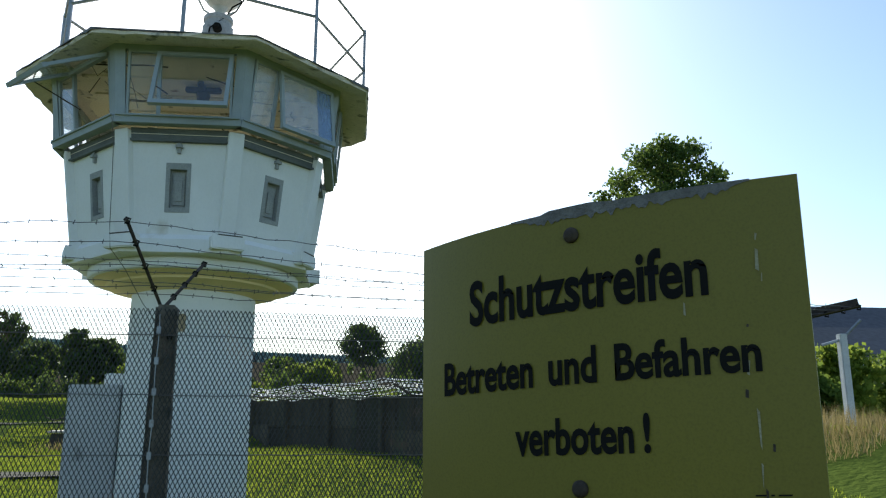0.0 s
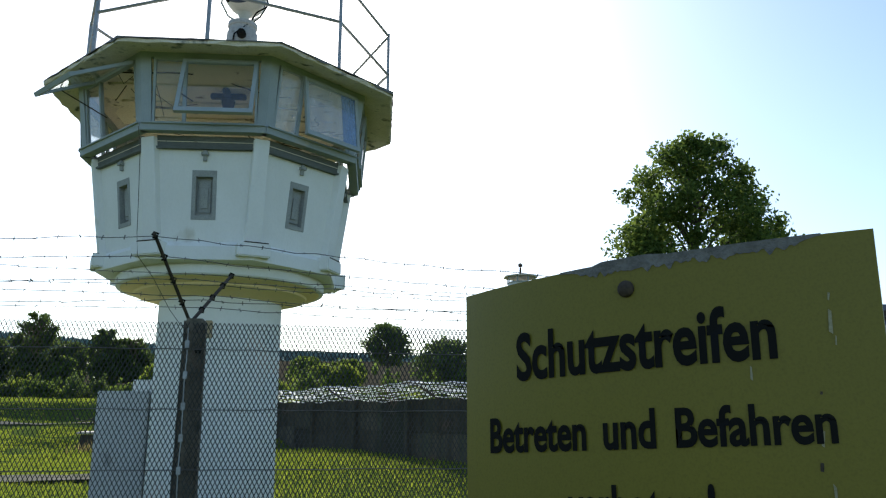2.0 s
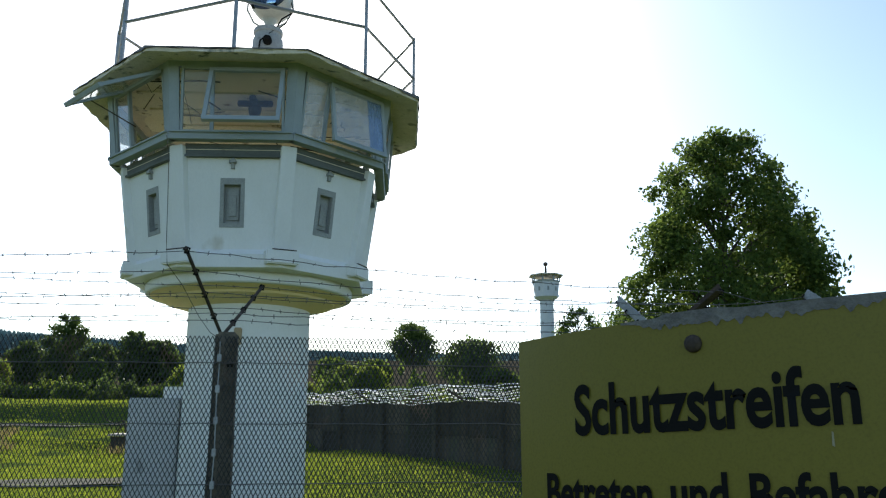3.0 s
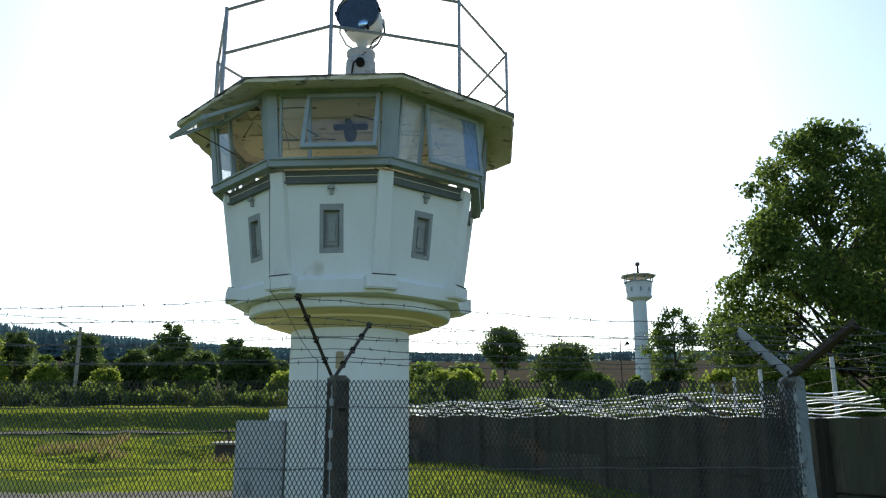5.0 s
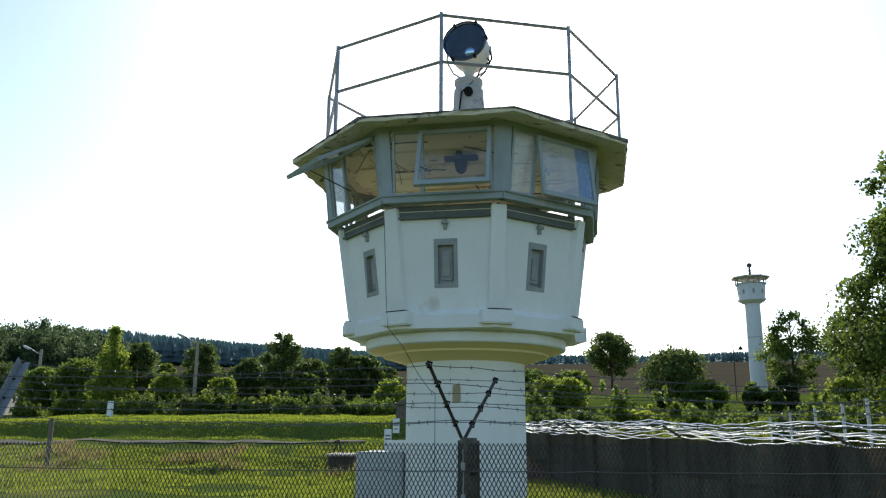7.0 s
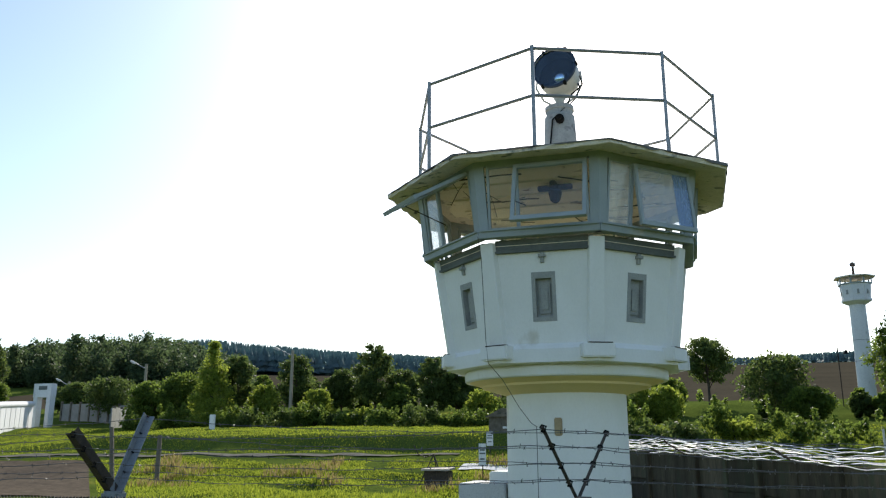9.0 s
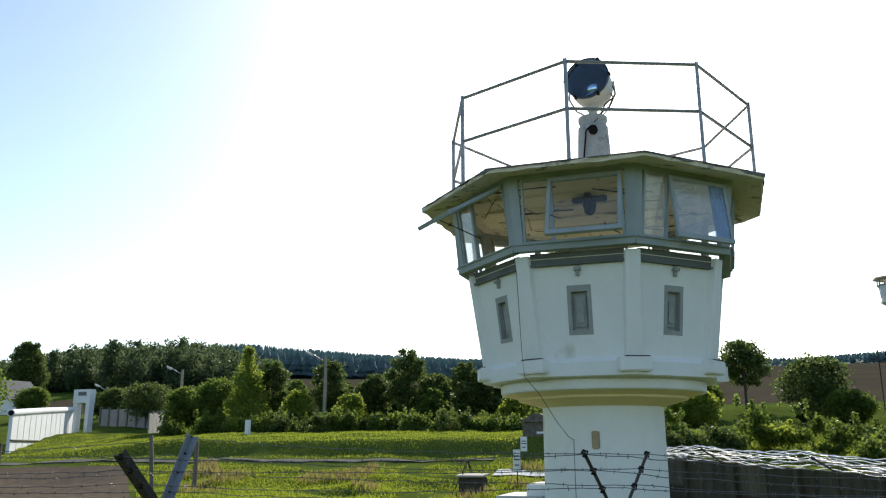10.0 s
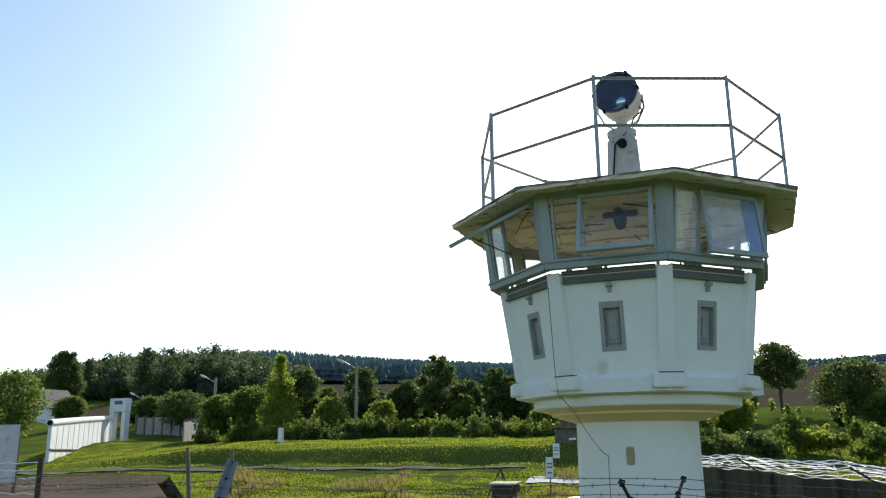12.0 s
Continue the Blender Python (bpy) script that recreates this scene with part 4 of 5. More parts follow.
# ---- plants ----
def leaf_cloud(rng, centres, radii, count, size, hang=0.3, elong=1.6):
    """Many small leaf clumps scattered on and in a set of lobes. Returns vertices and faces."""
    centres, radii = np.array(centres), np.array(radii)
    weight = (radii ** 2).sum(axis=1)
    pick = rng.choice(len(centres), count, p=weight / weight.sum())
    d = rng.normal(size=(count, 3))
    d /= np.linalg.norm(d, axis=1)[:, None]
    r = rng.uniform(0.0, 1.0, count) ** 0.5 * rng.uniform(0.75, 1.3, count)
    p = centres[pick] + d * r[:, None] * radii[pick]
    a = rng.normal(size=(count, 3))
    a[:, 2] -= hang
    a /= np.linalg.norm(a, axis=1)[:, None]
    b = np.cross(a, rng.normal(size=(count, 3)))
    b /= np.linalg.norm(b, axis=1)[:, None]
    s = size * rng.uniform(0.55, 1.3, count)[:, None]
    v = np.empty((count, 4, 3))
    v[:, 0], v[:, 1], v[:, 2], v[:, 3] = p - a * s * elong / 2, p + b * s / 2, p + a * s * elong / 2, p - b * s / 2
    verts = v.reshape(-1, 3)
    faces = np.arange(count * 4).reshape(-1, 4)
    return verts.tolist(), faces.tolist()


def build_tree(x, y, top, width, mat, seed, count, size, label, form="round", trunk_share=0.25, lobes=22, gap=1.0, category="tree"):
    """A tapered trunk with limbs and a crown of lobes of leaves."""
    rng = np.random.default_rng(seed)
    gz = ground_z(x, y)
    h = top - gz
    tree = thing("tree", (x, y, gz), label, category, "trees behind the meadow")
    bm = bmesh.new()
    r0 = 0.016 * h + 0.03
    bend = rng.normal(size=2) * 0.02 * h
    tube(bm, [(0, 0, -0.3), (bend[0] * 0.3, bend[1] * 0.3, 0.3 * h), (bend[0], bend[1], 0.62 * h), (bend[0], bend[1], 0.93 * h)], r0, 8, r0 * 0.15)
    centres, radii = [], []
    base = trunk_share * h
    for i in range(lobes):
        k = (i + rng.uniform(0.1, 0.9)) / lobes
        z = base + (h - base) * k
        if form == "cone":
            half = width / 2 * (1.02 - k) ** 0.75
        elif form == "dome":
            half = width / 2 * (1.03 - k) ** 0.42 * min(1.0, 0.75 + 1.4 * k)
        elif form == "spread":
            half = width / 2 * math.sin(math.pi * min(1, 0.12 + 0.86 * k)) ** 0.55
        else:
            half = width / 2 * math.sin(math.pi * (0.13 + 0.82 * k)) ** 0.65
        g = i * 2.4 + rng.uniform(-0.5, 0.5)
        rad = max(0.10 * width, half * rng.uniform(0.26, 0.58)) * gap
        rr = max(0.0, half - rad) * rng.uniform(0.7, 1.2)
        c = (bend[0] * k + rr * math.cos(g), bend[1] * k + rr * math.sin(g), min(z, h - rad * 0.85))
        centres.append(c)
        radii.append((rad, rad, rad * rng.uniform(0.6, 0.85)))
        if i % 2 == 0 and rr > 0.15:
            tube(bm, [(bend[0] * k * 0.8, bend[1] * k * 0.8, max(0.15 * h, z - 0.35 * rr - 0.1 * h)), (c[0] * 0.55, c[1] * 0.55, z - 0.1 * rr), c], r0 * 0.36, 5, r0 * 0.08)
    part("trunk", bm, BARK, tree)
    part("crown", leaf_cloud(rng, centres, radii, count, size), mat, tree)
    return tree


TREES = [
    (-27.4, 36, 8.5, 3.4, 'c'),
    (-27.3, 39, 7.8, 2.8, 'd'),
    (-31.2, 38, 6.8, 3.2, 'm'),
    (-32.0, 36, 6.0, 2.8, 'm'),
    (-39.1, 41, 6.9, 3.9, 'd'),
    (-45.2, 45, 6.9, 3.0, 'd'),
    (-48.8, 47, 6.7, 2.6, 'd'),
    (-24.6, 42, 8.1, 3.0, 'd'),
    (-25.0, 38, 5.8, 2.4, 'l'),
    (-20.7, 37, 5.4, 2.3, 'l'),
    (-21.7, 43, 7.1, 2.9, 'd'),
    (-18.8, 42, 8.6, 3.3, 'd'),
    (-17.1, 43, 7.0, 3.0, 'd'),
    (-14.2, 40, 7.4, 2.6, 'd'),
    (-12.9, 41, 7.0, 2.7, 'd'),
    (-10.5, 38, 5.2, 2.2, 'l'),
    (2.5, 46, 8.8, 3.3, 't'),
    (5.7, 38, 6.9, 4.3, 'd'),
    (0.1, 35, 5.0, 2.4, 'l'),
    (-1.1, 36, 5.1, 2.1, 'l'),
    (7.1, 36, 4.9, 2.5, 'm'),
    (13.4, 44, 9.6, 4.1, 's'),
    (19.0, 52, 10.5, 4.1, 'd'),
    (14.4, 29, 4.8, 2.3, 'l'),
    (12.7, 31, 4.6, 2.1, 'l'),
    (15.7, 28, 5.1, 2.7, 'l'),
    (-2.3, 40, 5.9, 2.7, 'm'),
    (-0.0, 42, 5.9, 2.6, 'm'),
    (19.0, 33, 17.4, 12.6, 'big'),
    (25.6, 40, 15.9, 6.3, 'd'),
    (-43.7, 30, 7.8, 4.5, 'm'),
    (-54.8, 46, 7.3, 2.9, 'm'),
    (-85.7, 75, 15.9, 5.2, 'd'),
]
LEAF_BY = {"c": LEAF_LIGHT, "d": LEAF_DARK, "m": LEAF_MID, "l": LEAF_LIGHT, "t": LEAF_DARK, "s": LEAF_MID, "big": LEAF_BIG}
LABEL_BY = {"c": "light green slender tree with a pointed crown behind the meadow",
            "d": "dark green leafy tree standing in the hedgerow", "m": "mid-green leafy tree standing in the hedgerow",
            "l": "light green rounded shrub lit from behind", "t": "young dark green tree with a bare straight trunk",
            "s": "loose-crowned tree with sky showing through the leaves", "big": "large spreading tree with slender drooping leaves"}
for i, (x, y, top, width, form) in enumerate(TREES):
    kw = dict(form="round", trunk_share=0.2, lobes=22, count=6500, size=0.125)
    if form == "c":
        kw = dict(form="cone", trunk_share=0.14, lobes=34, count=6500, size=0.125)
    elif form == "t":
        kw = dict(form="spread", trunk_share=0.36, lobes=26, count=7000, size=0.12)
    elif form == "s":
        kw = dict(form="round", trunk_share=0.15, lobes=40, count=6500, size=0.12, gap=0.70)
    elif form == "l":
        kw = dict(form="round", trunk_share=0.04, lobes=22, count=5000, size=0.11)
    elif form == "big":
        kw = dict(form="dome", trunk_share=0.05, lobes=150, count=60000, size=0.16, gap=0.55)
    elif y > 60 or top > 12:
        kw = dict(form="round", trunk_share=0.06, lobes=40, count=14000, size=0.22)
    build_tree(x, y, top, width * (1.05 if form != "big" else 1.08), LEAF_BY[form], 100 + i, label=LABEL_BY[form],
               category="shrub" if form == "l" else "tree", **kw)


rng = random.Random(77)
for i in range(44):
    x, y = (rng.uniform(-52, -7), rng.uniform(40, 58)) if i < 34 else (rng.uniform(-4, 22), rng.uniform(36, 41))
    form = rng.choice("ddmdm")
    if x < -30:
        y += 8
    tall = rng.uniform(1.3, 2.9) if i < 34 else rng.uniform(1.2, 2.2)
    build_tree(x, y, ground_z(x, y) + tall, tall * rng.uniform(0.7, 1.1), LEAF_BY[form], 400 + i, 3200, 0.14,
               "dense leafy bush in the thicket behind the trees", "round", 0.05, 18, category="shrub")
# bushes beside the farmhouse slope
for i, (x, y, tall, wide) in enumerate(((12.6, 9.5, 1.7, 2.0), (14.6, 11.0, 2.2, 2.4), (17.5, 12.5, 2.0, 2.6), (20.5, 16.0, 2.8, 3.0), (16.2, 17.5, 2.6, 2.6), (24.0, 22.0, 3.2, 3.4), (19.8, 24.5, 2.6, 3.0), (27.0, 27.0, 2.6, 3.6))):
    build_tree(x, y, ground_z(x, y) + tall, wide, LEAF_BY["ml"[i % 2]], 480 + i, 4200, 0.12,
               "bushy green shrub on the grass slope before the house", "round", 0.03, 22, category="shrub")


def build_hedge():
    """Low shrubs, one by one, along the upper edge of the meadow."""
    rng = random.Random(8)
    nrng = np.random.default_rng(8)
    x = -31.0
    i = 0
    while x < 24:
        y = 33.9 + rng.uniform(-1.6, 1.6) if x < -1 else 24.0 + rng.uniform(-1.8, 1.8)
        h = rng.uniform(0.45, 1.2) if x < -6 else rng.uniform(0.9, 1.9)
        w = rng.uniform(0.8, 1.9)
        gz = ground_z(x, y)
        s = thing("shrub", (x, y, gz), "low bushy shrub in a hedge at the meadow's edge", "shrub", "hedge shrubs")
        centres, radii = [], []
        for k in range(9):
            centres.append((rng.uniform(-w, w) * 0.42, rng.uniform(-0.4, 0.4), h * rng.uniform(0.15, 0.78)))
            q = rng.uniform(0.22, 0.36)
            radii.append((q * 1.3, q * 1.2, q * rng.uniform(0.8, 1.4)))
        for k in range(6):
            centres.append((rng.uniform(-w, w) * 0.5, rng.uniform(-0.5, 0.5), h * rng.uniform(0.75, 1.15)))
            q = rng.uniform(0.07, 0.16)
            radii.append((q, q, q * rng.uniform(1.2, 2.6)))
        part("foliage", leaf_cloud(nrng, centres, radii, 1700, 0.095), (LEAF_LIGHT, LEAF_MID, LEAF_MID, LEAF_DARK)[rng.randrange(4)], s)
        bm = bmesh.new()
        for k in range(4):
            tube(bm, [(0, 0, -0.1), (rng.uniform(-0.3, 0.3), rng.uniform(-0.2, 0.2), h * 0.6)], 0.015, 4, 0.006)
        part("stems", bm, BARK, s)
        x += w * rng.uniform(0.6, 0.8)
        i += 1


build_hedge()


def build_woods():
    """The wooded hill and the far ridge of conifers: woods that nobody could count."""
    rng = np.random.default_rng(31)
    verts, faces, n = [], [], 0
    for i in range(620):
        y = rng.uniform(100, 185)
        x = 1.4 - (y + 9.7) * rng.uniform(0.585, 1.22)
        gz = ground_z(x, y)
        side = -(x - 1.4) / (y + 9.7)
        h = rng.uniform(5.2, 9.8) * (0.55 + 0.45 * smoothstep(0.585, 0.72, side)) * (1 - 0.3 * smoothstep(0.86, 1.05, side))
        w = rng.uniform(4.0, 6.5)
        cs, rs = [], []
        for k in range(9):
            kk = rng.uniform(0.2, 0.97)
            half = w / 2 * (1.08 - kk) ** 0.6
            g = rng.uniform(0, 6.28)
            cs.append((x + half * 0.6 * math.cos(g), y + half * 0.6 * math.sin(g), gz + h * kk - 0.6))
            rs.append((half * 0.55 + 0.5, half * 0.55 + 0.5, half * 0.5 + 0.5))
        v, f = leaf_cloud(rng, cs, rs, 850, 0.34)
        verts += v
        faces += [[a + n for a in q] for q in f]
        n += len(v)
    tagged(part("woods", (verts, faces), LEAF_FOREST), "dense dark green mixed wood on a rounded hill", "woods", kind="stuff")
    verts, faces, n = [], [], 0
    for i in range(8000):
        if i < 5200:
            y = rng.uniform(318, 440)
            x = rng.uniform(-330, 260)
        else:
            y = rng.uniform(175, 330)
            x = -y * rng.uniform(0.12, 0.72) - 12
        gz = ground_z(x, y)
        crest = float(np.interp(x * 379.6 / (y + 9.6), (-340, -244, -170, -116, -40, 28, 60, 260), (58, 57.2, 48.6, 44.0, 40.8, 38.6, 40.2, 41)))
        h = max(3.5, 2.2 + (crest - 2.2) * (y + 9.6) / 379.6 - gz) * rng.uniform(0.86, 1.01)
        if i >= 5200:
            h = min(h * 0.93, rng.uniform(6.5, 9.5))
        w = min(rng.uniform(7.0, 10.0), h * 0.75)
        tiers = 4
        for k in range(tiers):
            z0, z1 = gz + h * (0.1 + 0.8 * k / tiers), gz + h * min(1.0, 0.1 + 0.8 * (k + 1.7) / tiers)
            r = w / 2 * (1.05 - k / tiers)
            m = 6
            verts.append((x, y, z1))
            for j in range(m):
                g = j * 6.283 / m + k
                q = r * rng.uniform(0.7, 1.25)
                verts.append((x + q * math.cos(g), y + q * math.sin(g), z0 + rng.uniform(-0.4, 0.4)))
            faces += [[n, n + 1 + j, n + 1 + (j + 1) % m] for j in range(m)]
            n += m + 1
    tagged(part("woods", (verts, faces), LEAF_CONIFER_HAZED), "distant ridge of conifer forest closing the view, bluish haze put into its colour", "backdrop", kind="stuff")


build_woods()


def build_grass():
    """Blades of long grass in the meadow; straw-coloured patches of dry grass."""
    rng = np.random.default_rng(12)

    def field(n, xr, yr, hgt, mat, name, label, keep, wide=0.03):
        verts, faces = [], []
        k = 0
        xs, ys = rng.uniform(*xr, n), rng.uniform(*yr, n)
        for x, y in zip(xs, ys):
            d = noise.noise((x * 0.45, y * 0.45, 5))
            if d < keep or (y < 20.9 and x < -14.3 - (y - 10.0) * 0.84) or (21.2 < y < 22.7 and x < -7.4):
                continue
            z = ground_z(x, y)
            h = hgt * rng.uniform(0.5, 1.3) * (0.65 + 0.9 * max(0, d))
            a = rng.uniform(0, 6.283)
            c, s = math.cos(a) * wide, math.sin(a) * wide
            lx, ly = rng.normal(0, 0.3 * h, 2)
            verts += [(x - c, y - s, z - 0.02), (x + c, y + s, z - 0.02), (x + lx, y + ly, z + h)]
            faces.append((k, k + 1, k + 2))
            k += 3
        tagged(part(name, (verts, faces), mat), label, "grass", kind="stuff")

    field(150000, (-26, 6), (8.5, 22), 0.085, GRASS_BLADE, "grass", "long sunlit green grass in tufts on the meadow", -0.3, 0.024)
    field(90000, (-38, 18), (22, 33), 0.075, GRASS_BLADE, "grass", "short green grass on the bank", -0.5, 0.024)
    field(60000, (-6, 8), (-1, 9), 0.08, GRASS_BLADE, "grass", "short grass round the foot of the tower", -0.6, 0.012)
    field(26000, (-24, 2), (9, 20.5), 0.21, GRASS_BLADE, "grass", "tall tufts of rough green grass in the meadow", 0.16, 0.02)
    field(12000, (-20, -4), (13, 21), 0.30, STRAW, "dry_grass", "straw-coloured patches of dry grass", 0.28)
    field(42000, (7, 22), (2, 16), 0.42, STRAW, "dry_grass", "tall dry grass beside the wall", -0.05, 0.007)
    field(60000, (5, 26), (4, 30), 0.16, GRASS_BLADE, "grass", "green grass on the slope", -0.5, 0.012)


build_grass()

# ---- tilled strip and paths ----
ground_patch("control_strip", ((-36, 10.0), (-14.6, 10.0), (-23.5, 20.6), (-36, 20.6)), SOIL, 0.05, "strip of bare brown tilled soil in the meadow", "soil", 24)
ground_patch("patrol_path", ((-36, 21.5), (-7.5, 22.0), (-7.5, 22.4), (-36, 22.0)), PATH_MAT, 0.04, "narrow pale concrete patrol path across the meadow", "path", 40)
ground_patch("path", ((-9, 3.5), (-2.0, 4.3), (-2.0, 5.3), (-9, 4.6)), PATH_MAT, 0.05, "pale gravel path beside the tower", "path", 20)


# ---- far watchtower ----
def build_far_tower():
    x, y = 12.5, 50.5
    gz = ground_z(x, y)
    t = thing("watchtower", (x, y, gz), "slender white watchtower with a tall round column far off", "watchtower")
    o = 4.7 - gz
    bm = bmesh.new()
    lathe(bm, [(0.55, -0.5), (0.5, o + 6.6)], 28)
    part("column", bm, FOAM, t)
    for z in (1.2, 2.6, 4.0):
        bm = bmesh.new()
        lathe(bm, [(0.53, o + z), (0.53, o + z + 0.02)], 28)
        part("joint", bm, GREY_DARK, t)
    bm = bmesh.new()
    lathe(bm, [(0.6, o + 6.4), (0.95, o + 6.6), (0.97, o + 6.75), (0.9, o + 6.76), (1.0, o + 7.75)], 8, turn=math.pi / 8)
    part("cabin", bm, FOAM, t)
    for k in range(8):
        bm = bmesh.new()
        box(bm, (0, -0.885, o + 7.2), (0.14, 0.03, 0.3), Matrix.Rotation(k * math.pi / 4, 4, "Z"))
        part("loophole", bm, LOOP_GREY, t)
        bm = bmesh.new()
        box(bm, (0, -1.04, o + 8.0), (0.10, 0.06, 0.5), Matrix.Rotation((k + 0.5) * math.pi / 4, 4, "Z"))
        part("corner_post", bm, GREY_PAINT, t)
        bm = bmesh.new()
        box(bm, (0, -0.96, o + 7.78), (0.8, 0.06, 0.08), Matrix.Rotation(k * math.pi / 4, 4, "Z"))
        part("sill", bm, GREY_PAINT, t)
    bm = bmesh.new()
    lathe(bm, [(1.1, o + 8.2), (1.32, o + 8.2), (1.32, o + 8.28), (0.3, o + 8.36)], 8, turn=math.pi / 8)
    part("roof", bm, ROOF_FELT, t)
    bm = bmesh.new()
    lathe(bm, [(0.10, o + 8.3), (0.07, o + 9.0)], 10)
    lathe(bm, [(0.02, o + 9.0), (0.17, o + 9.08), (0.17, o + 9.26), (0.05, o + 9.34)], 12)
    part("searchlight", bm, RUST, t)
    for k in range(8):
        bm = bmesh.new()
        g = k * math.pi / 4
        g2 = g + math.pi / 4
        tube(bm, [(1.15 * math.cos(g), 1.15 * math.sin(g), o + 8.25), (1.15 * math.cos(g), 1.15 * math.sin(g), o + 9.0), (1.15 * math.cos(g2), 1.15 * math.sin(g2), o + 9.0)], 0.008, 4)
        part("rail", bm, STEEL, t)


build_far_tower()


# ---- border wall, gate post and concrete fence ----
def build_white_wall():
    w = thing("border_wall", (0, 0, 0), "white concrete border wall with a pipe along its top", "wall")
    a, b = Vector((-35.2, 25.2, 0)), Vector((-42.3, 37.2, 0))
    d = b - a
    L = d.length
    d.normalize()
    rot = Matrix.Rotation(math.atan2(d.y, d.x), 4, "Z")
    n = 12
    for i in range(n):
        p = a + d * (i + 0.5) * L / n
        gz = ground_z(p.x, p.y)
        zt = 3.98 + 0.75 * (i + 0.5) / n
        bm = bmesh.new()
        box(bm, (0, 0, (gz - 0.4 + zt) / 2), (L / n - 0.015, 0.16, zt - gz + 0.4), Matrix.Translation((p.x, p.y, 0)) @ rot, 0.015)
        part("slab", bm, FOAM, w)
    bm = bmesh.new()
    tube(bm, [a + Vector((0, 0, 3.98)) - d * 0.1, a.lerp(b, 0.5) + Vector((0, 0, 4.40)), b + Vector((0, 0, 4.76))], 0.19, 16)
    part("top_pipe", bm, FOAM, w)
    bm = bmesh.new()
    e = a + Vector((0, 0, 3.98)) - d * 0.104
    tube(bm, [e, e - d * 0.004], 0.15, 16)
    part("pipe_end", bm, BLACK, w)
    bm = bmesh.new()
    m = a + Vector((0.14, 0, 2.55))
    tube(bm, [m, m + d * 6], 0.05, 6)
    part("rail", bm, RUST, w)
    g = thing("gate_tower", (-42.1, 38, ground_z(-42.1, 38)), "narrow white portal frame with a sign plate at its head", "gate")
    for sx in (-0.55, 0.55):
        bm = bmesh.new()
        box(bm, (sx, 0, 1.3), (0.34, 0.5, 3.0), bevel=0.02)
        part("pillar", bm, FOAM, g)
    bm = bmesh.new()
    box(bm, (0, 0, 2.55), (1.5, 0.55, 0.95), bevel=0.02)
    head = part("head", bm, FOAM, g)
    bm = bmesh.new()
    box(bm, (0.05, -0.285, 2.72), (0.7, 0.02, 0.26))
    part("plate", bm, GREY_DARK, head)
    f = thing("concrete_fence", (0, 0, 0), "grey concrete panel fence behind the white wall", "fence")
    run = [Vector((-44.0, 42.0, 0)), Vector((-36.5, 40.0, 0)), Vector((-33.4, 34.2, 0))]
    for p, q in zip(run, run[1:]):
        n = max(2, int((q - p).length / 1.1))
        rot = Matrix.Rotation(math.atan2((q - p).y, (q - p).x), 4, "Z")
        for i in range(n):
            c = p.lerp(q, (i + 0.5) / n)
            gz = ground_z(c.x, c.y)
            bm = bmesh.new()
            box(bm, (0, 0, 0.5), ((q - p).length / n - 0.05, 0.08, 1.5), Matrix.Translation((c.x, c.y, gz)) @ rot)
            part("panel", bm, PANEL_CONC, f)
            c = p.lerp(q, i / n)
            bm = bmesh.new()
            box(bm, (0, -0.05, 0.55), (0.14, 0.14, 1.7), Matrix.Translation((c.x, c.y, ground_z(c.x, c.y))) @ rot)
            part("post", bm, CONCRETE, f)
    s = thing("steel_sheet_wall", (-28.6, 16.0, 0), "plain grey sheet wall standing in the meadow", "wall")
    bm = bmesh.new()
    box(bm, (0, 0, 2.35), (2.8, 0.08, 2.3), bevel=0.01)
    part("sheet", bm, PALE_CONC, s)
    for sx in (-1.3, 1.3):
        bm = bmesh.new()
        box(bm, (sx, 0.09, 1.7), (0.1, 0.1, 2.6))
        part("post", bm, WOOD_POST, s)


build_white_wall()


# ---- lamps ----
def street_lamp(x, y, top, way, label):
    gz = ground_z(x, y)
    h = top - gz
    l = thing("street_lamp", (x, y, gz), label, "street lamp", "lamp posts")
    bm = bmesh.new()
    tube(bm, [(0, 0, -0.3), (0, 0, h)], 0.13, 8, 0.09)
    part("pole", bm, LAMP_POLE, l)
    bm = bmesh.new()
    tube(bm, [(0, 0, h - 0.35), (way * 0.5, 0, h - 0.15), (way * 0.9, 0, h + 0.08)], 0.035, 6)
    part("arm", bm, STEEL, l)
    bm = bmesh.new()
    m = pose(way * 1.15, 0, h + 0.16, 0, -way * 22, 0)
    box(bm, (0, 0, 0), (0.62, 0.2, 0.12), m, 0.045)
    head = part("head", bm, LAMP_BODY, l)
    bm = bmesh.new()
    box(bm, (-way * 0.02, 0, -0.075), (0.4, 0.15, 0.04), m, 0.015)
    part("lens", bm, PALE_CONC, head)
    return l


street_lamp(-23.0, 38.0, 7.9, -1, "concrete lamp post with a pale tilted lamp head")
street_lamp(-36.9, 42.0, 7.8, -1, "concrete lamp post with a pale tilted lamp head")
lc = street_lamp(-50.6, 50.0, 7.4, -1, "concrete lamp post with a pale lamp head and crossbars")
for z in (1.6, 2.0):
    bm = bmesh.new()
    box(bm, (-0.35, 0, z), (0.9, 0.05, 0.06))
    part("crossbar", bm, STEEL, lc)
lp = thing("street_lamp", (10.1, 45.0, ground_z(10.1, 45)), "thin dark pole with a hanging bell lamp", "street lamp", "lamp posts")
bm = bmesh.new()
tube(bm, [(0, 0, -0.2), (0, 0, 3.5)], 0.03, 6)
part("pole", bm, RUST, lp)
bm = bmesh.new()
tube(bm, [(0, 0, 3.3), (0.3, 0, 3.45), (0.45, 0, 3.4)], 0.018, 5)
part("arm", bm, RUST, lp)
bm = bmesh.new()
